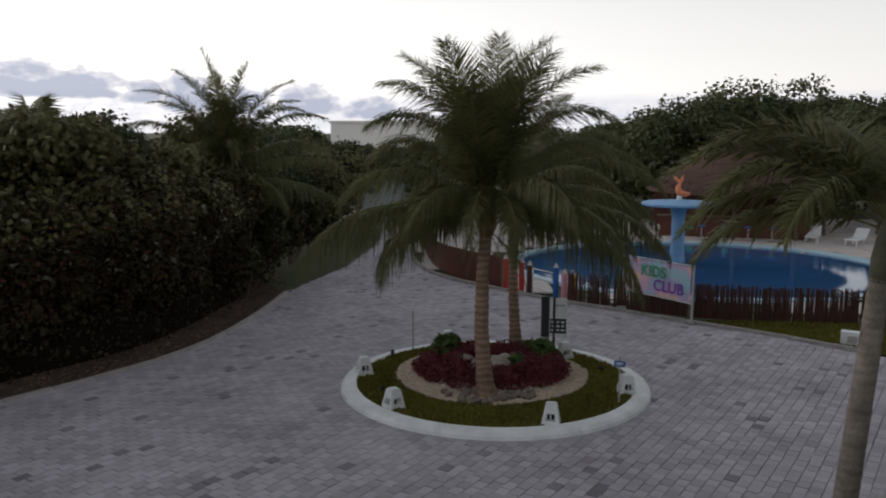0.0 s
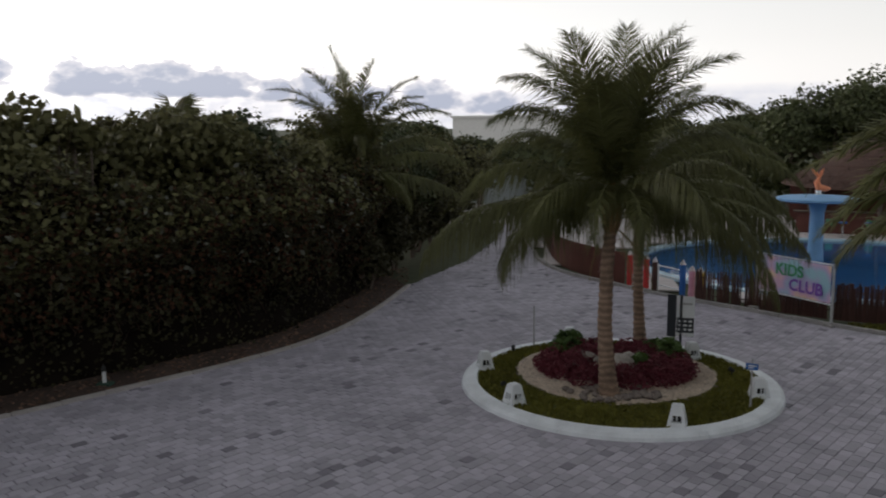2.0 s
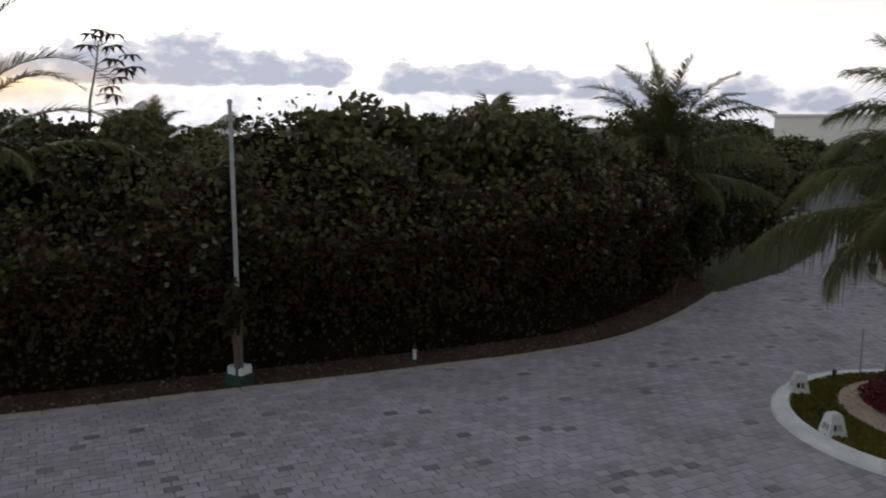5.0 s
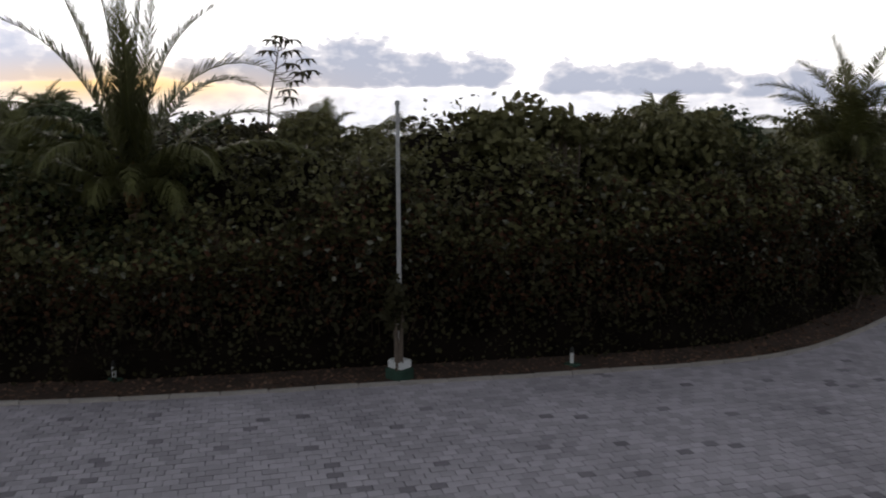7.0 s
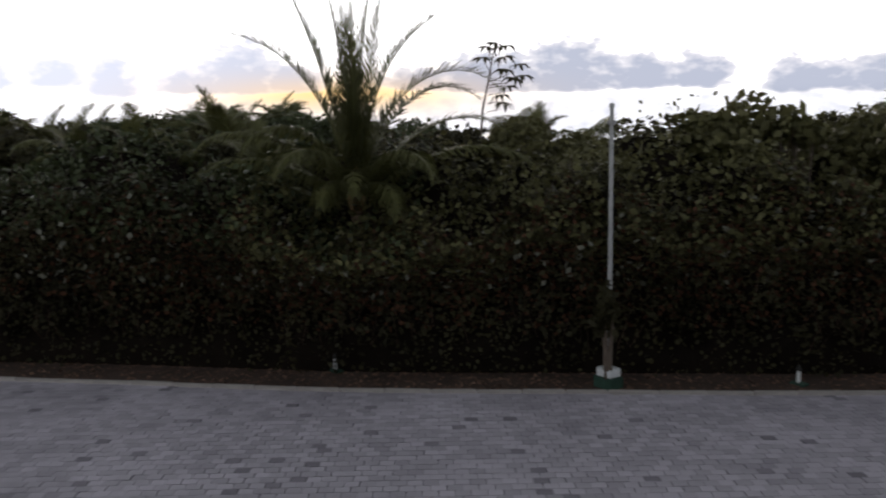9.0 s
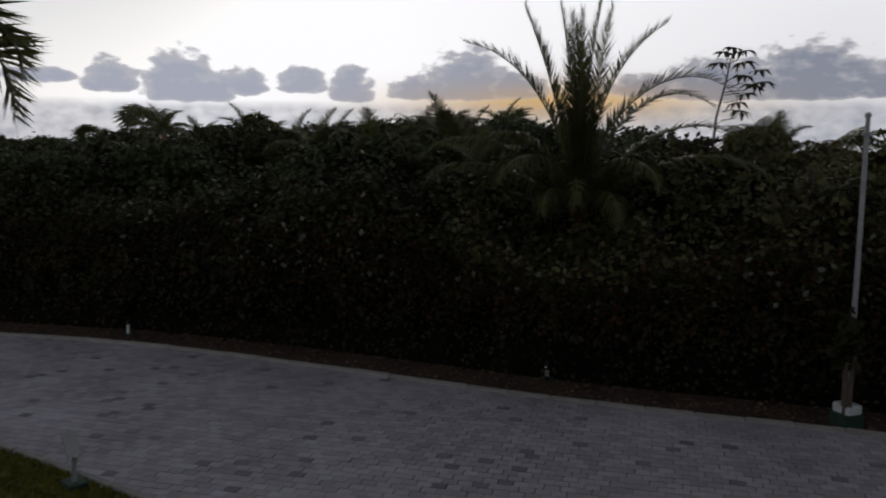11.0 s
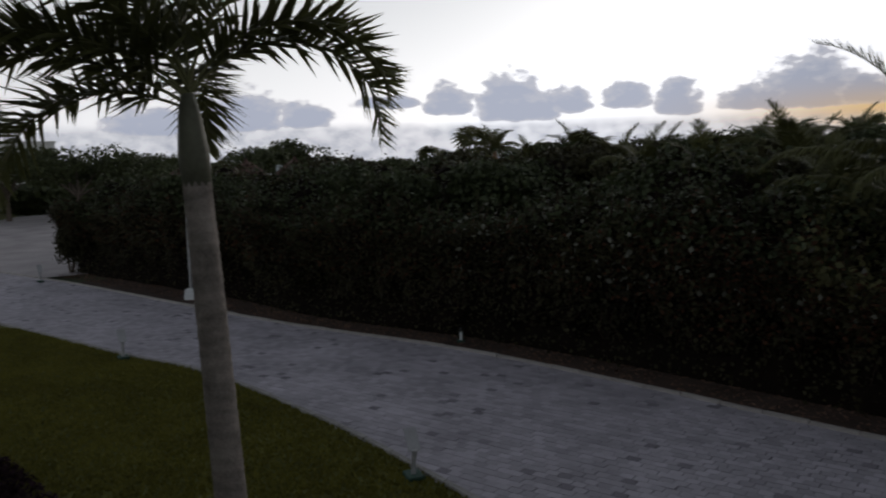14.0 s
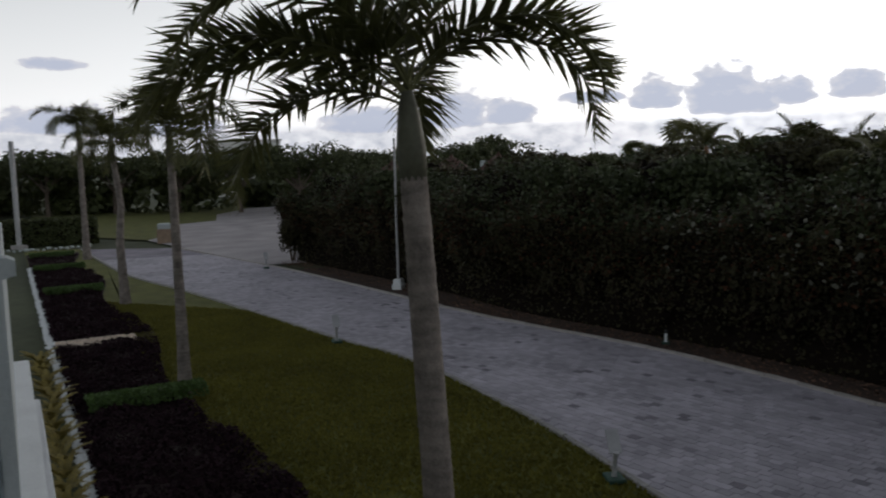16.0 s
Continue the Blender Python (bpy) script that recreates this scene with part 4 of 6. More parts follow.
crown_of(p1, (-0.03, 0.05, 3.5), -3, [
    (20, 89, 60, 3.9, 0.3), (168, 81, 82, 3.6, 0.5), (200, 75, 104, 3.4, 0.6), (-14, 74, 104, 3.6, 0.5), (90, 86, 48, 3.9, 0.25), (250, 85, 46, 3.5, 0.25),
    (300, 82, 56, 3.5, 0.25), (50, 80, 66, 3.7, 0.35), (135, 80, 66, 3.6, 0.35), (2, 78, 66, 3.7, 0.35), (182, 84, 60, 3.6, 0.35), (270, 78, 66, 3.1, 0.4),
    (190, 46, 104, 3.4, 0.8), (184, 18, 84, 4.3, 1.1), (25, 58, 100, 3.6, 0.6), (155, 60, 100, 3.4, 0.6)], 1.25, 250, 0.025, forward=46, plume=0.4, seed=5, curl=1.8)
crown_of(p1, (-0.03, 0.05, 3.4), -3, [
    (228, 56, 136, 2.9, 0.9), (-48, 58, 128, 3.1, 0.9), (-8, 18, 92, 3.8, 1.1), (14, 40, 92, 3.8, 0.9), (3, 28, 82, 4.1, 1.1), (120, 44, 95, 3.4, 0.8),
    (75, 46, 92, 3.4, 0.8), (262, 55, 140, 2.8, 0.9), (-75, 50, 140, 2.9, 0.9), (160, 34, 100, 3.5, 1.0), (210, 28, 110, 3.0, 1.0), (-25, 38, 106, 3.4, 1.0)], 1.15, 230, 0.026, plume=0.3, seed=6)
p2 = coconut_palm((2.11, 19.25, 0.2), [(0, 0, -0.2), (-0.04, 0, 0.5), (-0.10, 0, 1.6), (-0.12, 0, 2.8), (-0.10, 0, 3.6)], 0.135, 3.4, "second coconut palm with bulbous foot on the island", seed=8, counts=(0, 0, 0, 0, 0, 0), flare=0.17, dry=4)
crown_of(p2, (-0.10, 0, 3.65), -5, [
    (0, 46, 96, 4.0, 0.9), (12, 54, 96, 3.8, 0.8), (-10, 30, 92, 3.9, 1.0), (-30, 48, 116, 3.5, 0.9), (30, 62, 86, 3.6, 0.6), (60, 74, 60, 3.4, 0.3),
    (95, 60, 90, 3.2, 0.5), (140, 66, 80, 3.2, 0.4), (180, 40, 95, 3.0, 0.8), (-60, 40, 120, 3.0, 0.9), (5, 14, 84, 3.6, 1.0), (170, 15, 80, 2.8, 1.0)], 0.92, 200, 0.028, plume=0.3, seed=7)
p3 = coconut_palm(polar(14.1, 28.0), [(0, 0, -0.1), (0.05, 0, 2.0), (0.0, 0, 4.0)], 0.16, 4.0, "tall coconut palm behind the end of the thicket", seed=12, counts=(0, 0, 0, 0, 0, 0), dry=2)
crown_of(p3, (0, 0, 4.0), 14, [
    (170, 88, 20, 3.9, 0.2), (30, 85, 26, 3.7, 0.2), (176, 72, 74, 4.1, 0.3), (183, 52, 82, 4.3, 0.5), (5, 76, 56, 3.8, 0.3), (-4, 60, 78, 4.0, 0.5),
    (0, 24, 52, 3.9, 0.9), (-6, 2, 34, 3.6, 1.0), (-40, 8, 84, 2.9, 1.0), (-82, 62, 130, 3.0, 0.9), (210, 36, 90, 3.6, 0.9), (175, 30, 80, 4.0, 0.9),
    (120, 60, 80, 3.8, 0.5), (60, 56, 80, 3.8, 0.5), (240, 55, 120, 3.2, 0.8), (190, 10, 60, 3.6, 1.0), (15, 42, 80, 3.9, 0.8)], 1.0, 130, 0.044, plume=0.3, curl=1.7, seed=8)
crown_of(p3, (0, 0, 4.0), 14, [(90, 80, 46, 3.9, 0.3), (205, 80, 52, 3.8, 0.3), (150, 66, 72, 4.0, 0.4), (30, 68, 70, 3.9, 0.4), (-25, 70, 86, 3.7, 0.5), (-60, 76, 70, 3.4, 0.4), (255, 74, 80, 3.5, 0.4)], 1.0, 130, 0.044, plume=0.3, curl=1.7, seed=14)
p4 = coconut_palm(polar(61.6, 19.5), [(0, 0, -0.1), (0, 0, 1.8), (0, 0, 3.9)], 0.17, 4.6, "large coconut palm with loose upright fronds behind the thicket", seed=21, counts=(0, 0, 0, 0, 0, 0), dry=0)
crown_of(p4, (0, 0, 3.8), 61.6, [
    (175, 88, 8, 4.5, 0.05), (10, 87, 8, 4.9, 0.05), (100, 88, 10, 4.4, 0.05), (-80, 87, 8, 4.3, 0.05), (150, 89, 8, 4.2, 0.05), (60, 88, 8, 4.5, 0.05)], 0.80, 110, 0.050, forward=58, plume=0.12, seed=9)
crown_of(p4, (0, 0, 3.8), 61.6, [
    (182, 77, 10, 4.6, 0.05), (186, 74, 60, 4.8, 0.15), (4, 80, 46, 4.7, 0.1), (-4, 72, 116, 5.2, 0.15), (-90, 42, 110, 2.6, 0.7), (-112, 34, 100, 2.4, 0.8), (-66, 30, 100, 2.6, 0.8), (3, 50, 88, 4.6, 0.3), (-8, 34, 76, 4.8, 0.5),
    (202, 62, 120, 3.6, 0.6), (180, 46, 86, 4.4, 0.6), (170, 32, 70, 4.2, 0.7), (225, 52, 115, 3.2, 0.7), (-50, 48, 110, 3.2, 0.7), (15, 68, 100, 4.6, 0.3)], 1.05, 92, 0.062, forward=36, plume=0.1, seed=10, curl=2.3)


def fan_mesh(seed):
    """One fan leaf on a stalk along +x, its blades spread like a hand."""
    r = random.Random(seed)
    v, f = tube([(0, 0, 0), (0.45, 0, 0.05)], [0.012, 0.008], 4)
    for k in range(17):
        a = radians(-115 + 230 * k / 16)
        tip = Vector((0.45 + 0.55 * math.cos(a), 0.55 * math.sin(a), -0.10 - r.uniform(0, 0.22)))
        m1 = Vector((0.45 + 0.32 * math.cos(a), 0.32 * math.sin(a), 0.03))
        side = Vector((-math.sin(a), math.cos(a), 0)) * 0.034
        b0 = len(v)
        v += [Vector((0.45, 0, 0.05)), m1 - side, m1 + side, tip]
        f += [(b0, b0 + 1, b0 + 2), (b0 + 1, b0 + 3, b0 + 2)]
    me = bpy.data.meshes.new("fan_leaf")
    me.from_pydata([tuple(x) for x in v], [], f)
    me.materials.append(M["frond"])
    return me


FANS = [fan_mesh(k) for k in range(3)]


def fan_palm(where, h, size, seed):
    r = random.Random(seed)
    ob = thing("fan_palm", where, "fan palm with a shaggy round crown above the thicket", "palm tree", "fan palms")
    v, f = trunk_mesh([(0, 0, -0.1), (0.05, 0, h * 0.5), (0, 0, h)], 0.14, 0.12, 0.05, 16, 8, seed)
    mesh_ob("trunk", v, f, M["bark"], ob)
    for k in range(17):
        o = new("fan_leaf", FANS[k % 3])
        o.parent = ob
        s = size * r.uniform(1.05, 1.5)
        o.matrix_local = Matrix.Translation((0, 0, h)) @ pose(0, 0, 0, 0, 0, k * 137.5) @ pose(0, 0, 0, r.uniform(-25, 25), 0, 0) @ pose(0, 0, 0, 0, r.uniform(-75, 35), 0) @ Matrix.Diagonal((s, s, s, 1))
    return ob


for k, (a, d, h, s) in enumerate([(50.3, 30, 5.5, 1.0), (44.6, 40, 5.0, 1.2), (70.6, 34, 5.5, 1.2), (73.0, 40, 5.4, 1.2), (76.0, 36, 5.2, 1.1), (83.2, 42, 5.5, 1.5), (87.6, 45, 5.0, 1.3), (91.2, 60, 6.2, 1.8), (92.9, 64, 5.2, 1.3), (94.5, 80, 5.6, 1.5), (66.5, 38, 5.7, 1.2), (26.0, 27, 5.6, 0.9)]):
    fan_palm(polar(a, d), h, s, 500 + k)
for k, (a, d, h, l) in enumerate([(76, 24.5, 3.9, 2.3), (69.5, 25.5, 4.1, 2.2), (48.8, 25, 4.2, 1.7), (66.8, 33, 4.9, 2.0), (72.5, 36, 4.9, 2.2), (78.5, 38, 4.8, 2.2), (84.6, 42, 5.0, 2.4), (90.0, 50, 5.4, 2.4), (81.4, 30, 4.2, 1.9), (87.5, 33, 4.1, 1.8), (68.0, 22.0, 3.4, 2.2), (73.5, 22.5, 3.2, 2.0), (70.8, 28, 4.4, 2.2), (79.8, 27, 4.0, 2.0)]):
    h += 0.45 if d < 35 else 0.0
    coconut_palm(polar(a, d), [(0, 0, -0.1), (0, 0, h * 0.5), (0, 0, h)], 0.11, l, "young palm with spreading fronds in the thicket", seed=600 + k, counts=(1, 3, 4, 4, 2, 0), dry=0, group="young palms")

# slender tree with umbrella clusters of large leaves
UA = 52.0
ut = thing("umbrella_tree", polar(UA, 25.0), "slender bare-stemmed tree with umbrella-like leaf clusters", "tree", turn=UA)
v, f = tube([(-0.5, 0, -0.1), (-0.45, 0, 4), (-0.3, 0.0, 6.2), (-0.08, 0.05, 7.2), (0.02, 0, 7.85)], [0.08, 0.06, 0.035, 0.028, 0.018], 7)
mesh_ob("trunk", v, f, M["bark"], ut)
ur = np.random.default_rng(8)


def palmate_leaf(at, size, seed):
    """One large leaf: blades spread round the stalk's end like an umbrella."""
    r = random.Random(seed)
    v, f = [], []
    for k in range(9):
        a = 2 * math.pi * k / 9 + r.uniform(-0.15, 0.15)
        o, side = Vector((math.cos(a), math.sin(a), 0)), Vector((-math.sin(a), math.cos(a), 0))
        l, b0 = size * r.uniform(0.8, 1.15), len(v)
        v += [Vector((0, 0, 0)), o * l * 0.6 + side * l * 0.17 + Vector((0, 0, -0.10 * l)), o * l + Vector((0, 0, -r.uniform(0.4, 0.75) * l)), o * l * 0.6 - side * l * 0.17 + Vector((0, 0, -0.10 * l))]
        f.append((b0, b0 + 1, b0 + 2, b0 + 3))
    ob = mesh_ob("umbrella_leaf", v, f, M["hedge_leaf"], ut)
    ob.matrix_local = pose(*at, r.uniform(-14, 14), r.uniform(-14, 14), 0)


for k, (x, y, z, root) in enumerate((0.82 * x, y, z - 0.22, min(root, z - 0.5)) for x, y, z, root in [(-0.15, 0.1, 8.28, 7.6), (0.12, -0.2, 8.36, 7.8), (0.45, 0.1, 8.3, 7.7), (-0.35, 0, 7.95, 7.3), (0.42, -0.15, 7.95, 7.2), (0.5, 0.2, 7.62, 7.0), (0.98, 0.1, 7.75, 7.0), (0.8, -0.1, 7.32, 6.9), (1.05, 0.2, 7.42, 6.9), (0.55, 0.0, 7.1, 6.7), (0.3, 0.1, 6.85, 6.4), (0.42, -0.1, 6.6, 6.3)]):
    tv, tf = tube([(-0.06 + (root - 7.2) * 0.1, 0, root), (x * 0.55, y * 0.5, (root + z) / 2 - 0.08), (x, y, z)], [0.016, 0.012, 0.008], 5)
    mesh_ob("branch", tv, tf, M["bark"], ut)
    palmate_leaf((x, y, z), 0.38, 900 + k)

f1 = feather_palm((-5.92, -1.88, 0), [(0, 0, -0.1), (0.02, -0.06, 1.5), (0.04, -0.14, 3.2), (0.05, -0.21, 4.6), (0.05, -0.255, 5.4)], 0.135, 0.10, 2.0, "feather palm with arched fronds on the lawn edge", seed=4, counts=(0, 0, 0, 0), shaft=0.6)
crown_of(f1, (0.05, -0.27, 5.78), 109, [
    (4, 54, 150, 1.98, 0.15), (-12, 60, 140, 1.9, 0.15), (186, 34, 84, 2.2, 0.2), (174, 50, 150, 2.3, 0.15), (178, 70, 112, 2.5, 0.15), (12, 76, 80, 2.3, 0.1),
    (192, 44, 110, 2.3, 0.2), (160, 26, 110, 2.0, 0.2), (85, 48, 150, 1.5, 0.2), (120, 62, 120, 2.0, 0.15), (215, 62, 130, 2.2, 0.15), (160, 84, 30, 1.7, 0.1)], 0.54, 110, 0.042, forward=40, plume=0.7, seed=11)
f2 = feather_palm((4.6, 8.25, 0), [(0, 0, -0.1), (0.02, 0, 1.6), (0.12, -0.06, 3.3), (0.16, -0.08, 4.05)], 0.135, 0.10, 2.35, "feather palm with drooping fronds beside the hotel", seed=9, counts=(0, 0, 0, 0), shaft=0.6)
crown_of(f2, (0.16, -0.08, 4.45), -28, [
    (178, 50, 88, 2.5, 0.3), (192, 34, 84, 2.2, 0.45), (165, 58, 96, 2.4, 0.3), (205, 52, 110, 2.2, 0.4), (150, 44, 92, 2.4, 0.4), (120, 62, 90, 2.2, 0.3),
    (90, 46, 100, 2.1, 0.4), (240, 50, 120, 2.0, 0.4), (30, 46, 100, 2.2, 0.4), (0, 44, 100, 2.2, 0.4), (-40, 52, 110, 2.0, 0.4), (60, 72, 60, 2.0, 0.2), (185, 66, 110, 2.3, 0.3), (172, 22, 80, 2.2, 0.5)], 0.62, 130, 0.036, forward=44, plume=0.5, seed=12)
feather_palm((-16.35, -11.95, 0), [(0, 0, -0.1), (0.0, 0, 2.5), (0.02, 0, 5.6)], 0.15, 0.09, 2.3, "slender feather palm in the planting bed", seed=14, counts=(1, 3, 4, 3))
feather_palm((-26.75, -22.2, 0), [(0, 0, -0.1), (0.1, 0, 2.5), (-0.1, 0, 4.0), (0.15, 0, 5.8)], 0.17, 0.11, 2.3, "slender pale-trunked feather palm in the bed", seed=15, counts=(1, 3, 3, 3))
feather_palm((-39.7, -35.6, 0), [(0, 0, -0.1), (0, 0, 3), (0, 0, 7.2)], 0.2, 0.13, 3.0, "tall slender feather palm at the bed's far end", seed=16, counts=(1, 3, 4, 2))

# ---- planted island in the drive ----
IC, IR = (1.44, 17.22), 3.36
island = thing("kerb_island", label="round white-painted cracked kerb of the planted island", category="kerb", kind="structure")
cr_ = random.Random(12)
cuts = sorted(cr_.uniform(0, 2 * math.pi) for _ in range(26))
cuts.append(cuts[0] + 2 * math.pi)
stops = [(a + (b - a) * i / m, a + (b - a) * (i + 1) / m) for a, b in zip(cuts, cuts[1:]) for m in [max(1, round((b - a) / 0.12))] for i in range(m)]
for a0, a1 in stops:
    a0, a1 = a0 + (0.0012 if a0 in cuts else 0), a1 - (0.0012 if a1 in cuts else 0)
    v = []
    for a in (a0, (a0 + a1) / 2, a1):
        for r, z in ((IR, -0.02), (IR - 0.03, 0.10), (IR - 0.10, 0.15), (IR - 0.34, 0.17), (IR - 0.38, 0.02)):
            v.append((IC[0] + r * math.cos(a), IC[1] + r * math.sin(a), z))
    f = [(i * 5 + j, i * 5 + j + 1, i * 5 + j + 6, i * 5 + j + 5) for i in range(2) for j in range(4)] + [(4, 3, 2, 1, 0), (10, 11, 12, 13, 14)]
    mesh_ob("kerb_stone", v, [tuple(reversed(q)) for q in f], M["white_kerb"], island)


def disc(name, c, r, z0, dome, material, label, category, rings=8, sides=48, wob=0.0):
    v, f = [(c[0], c[1], z0 + dome)], []
    for i in range(1, rings + 1):
        for k in range(sides):
            a = 2 * math.pi * k / sides
            q = r * i / rings * (1 + wob * math.sin(3 * a + 1) + wob * 0.6 * math.sin(7 * a))
            v.append((c[0] + q * math.cos(a), c[1] + q * math.sin(a), z0 + dome * (1 - (i / rings) ** 2)))
    f += [(0, 1 + k, 1 + (k + 1) % sides) for k in range(sides)]
    f += [(1 + (i - 1) * sides + k, 1 + i * sides + k, 1 + i * sides + (k + 1) % sides, 1 + (i - 1) * sides + (k + 1) % sides) for i in range(1, rings) for k in range(sides)]
    return tagged(mesh_ob(name, v, f, material, smooth=True), label, category, "", "structure")


disc("island_lawn", IC, IR - 0.36, 0.11, 0.04, M["lawn"], "grass ring inside the white kerb", "lawn")
BC = (1.4, 17.65)
disc("island_gravel", BC, 2.15, 0.15, 0.07, M["gravel"], "ring of beige gravel around the planting", "gravel", wob=0.025)
rng = np.random.default_rng(31)
ang, rad = rng.uniform(0, 6.283, 16000), (IR - 0.38) * np.sqrt(rng.uniform(0.25, 1, 16000))
gx, gy = IC[0] + rad * np.cos(ang), IC[1] + rad * np.sin(ang)
ok = np.hypot(gx - BC[0], gy - BC[1]) > 2.16
tagged(blades("island_grass", gx[ok], gy[ok], 0.12, 0.055, M["grass"], seed=6), "short green grass on the island", "grass", "", "stuff")


def pebbles(name, xy, z, size, material, label, seed=1, category="gravel"):
    """Many small rounded stones in one mesh."""
    r = np.random.default_rng(seed)
    base = np.array([(1, 0, 0), (0, 1, 0), (-1, 0, 0), (0, -1, 0), (0, 0, 0.7), (0, 0, -0.5)], float)
    n = len(xy)
    s = size * r.uniform(0.5, 1.3, (n, 1, 1)) * r.uniform(0.7, 1.2, (n, 1, 3))
    a = r.uniform(0, 6.28, n)
    rot = np.zeros((n, 3, 3))
    rot[:, 0, 0] = rot[:, 1, 1] = np.cos(a)
    rot[:, 0, 1], rot[:, 1, 0], rot[:, 2, 2] = -np.sin(a), np.sin(a), 1
    v = np.einsum("nij,nkj->nki", rot, base[None] * s)
    v[:, :, :2] += np.asarray(xy)[:, None, :]
    v[:, :, 2] += np.asarray(z)[:, None] if np.ndim(z) else z
    tri = np.array([(0, 1, 4), (1, 2, 4), (2, 3, 4), (3, 0, 4), (1, 0, 5), (2, 1, 5), (3, 2, 5), (0, 3, 5)])
    f = (np.arange(n)[:, None, None] * 6 + tri[None]).reshape(-1, 3)
    ob = mesh_ob(name, v.reshape(-1, 3).tolist(), f.tolist(), material)
    return tagged(ob, label, category, "", "stuff")


ang, rad = rng.uniform(0, 6.283, 5200), 2.12 * np.sqrt(rng.uniform(0.45, 1, 5200))
pebbles("island_pebbles", np.stack([BC[0] + rad * np.cos(ang), BC[1] + rad * np.sin(ang)], 1), 0.16 + 0.07 * (1 - (rad / 2.15) ** 2), 0.028, M["pebble"], "loose beige pebbles around the planting")


def rock(where, size, seed, label, group="island rocks", material=None):
    r = random.Random(seed)
    bm = bmesh.new()
    bmesh.ops.create_icosphere(bm, subdivisions=2, radius=1.0)
    o = Vector((seed * 3.1, seed * 1.7, 0))
    for v in bm.verts:
        v.co *= 1 + 0.35 * noise.noise(v.co * 1.3 + o) + 0.12 * noise.noise(v.co * 3.5 + o)
        v.co = Vector((v.co.x * size, v.co.y * size * 0.8, v.co.z * size * 0.6))
    ob = part("rock", bm, material or M["rock"], None, "", True)
    ob.matrix_world = pose(where[0], where[1], where[2] + size * 0.25, 0, 0, r.uniform(0, 360))
    return tagged(ob, label, "rock", group)


rr = random.Random(5)
for k in range(52):
    a = rr.uniform(0, 360)
    d = rr.uniform(0.28, 0.75)
    x, y = 1.25 + d * 1.25 * math.cos(radians(a)), 15.95 + d * 0.65 * math.sin(radians(a))
    rock((x, y, 0.19), rr.uniform(0.06, 0.105), k, "rounded brown field stone at the palm's foot")
for k, (x, y, s) in enumerate([(1.5, 17.5, 0.34), (1.75, 17.95, 0.28), (0.75, 18.2, 0.24), (2.1, 18.4, 0.24), (0.55, 17.5, 0.16), (2.3, 17.4, 0.16), (1.45, 17.0, 0.2), (0.9, 17.4, 0.14), (1.1, 18.0, 0.15)]):
    rock((x, y, 0.26), s, 50 + k, "pale weathered boulder among the island plants", material=M["pale_rock"])
for k in range(34):
    a = 2 * math.pi * k / 34
    rock((BC[0] + 2.16 * math.cos(a), BC[1] + 2.16 * math.sin(a), 0.10), rr.uniform(0.05, 0.085), 80 + k, "small edging stone round the gravel ring", group="edging stones", material=M["rock"])


def bedding_clump(where, r, h, material, n, size, label, seed, name="bedding_plant", group="red bedding plants"):
    g = np.random.default_rng(seed)
    ob = thing(name, where, label, "plant", group)
    p, d = blob_points(g, n, (0, 0, h * 0.35), (r, r, h * 0.7), -0.35)
    leaf_cloud("foliage", p, d, size, material, ob, g, spread=0.9)
    return ob


for k in range(26):
    a = 2 * math.pi * k / 26 + 0.1
    for q in (0.95, 1.42):
        x, y = BC[0] + q * math.cos(a), BC[1] + 0.05 + q * 0.93 * math.sin(a)
        if math.hypot(x - 1.25, y - 16.0) < 0.55 or (k + int(q * 10)) % 5 == 0 and q < 1.5:
            continue
        bedding_clump((x, y, 0.15), 0.30, 0.34, M["red_leaf"], 900, 0.036, "low dark red leafy bedding plant on the island", k * 3 + int(q * 10))
for k, (x, y, r, h) in enumerate([(0.35, 18.5, 0.32, 0.55), (2.65, 18.35, 0.34, 0.5), (0.5, 19.3, 0.3, 0.35), (2.0, 17.75, 0.25, 0.3), (2.35, 18.8, 0.25, 0.35)]):
    bedding_clump((x, y, 0.16), r, h, M["green_leaf"], 420, 0.10, "bright green leafy plant among the red bedding", 300 + k, "leafy_plant", "green island plants")


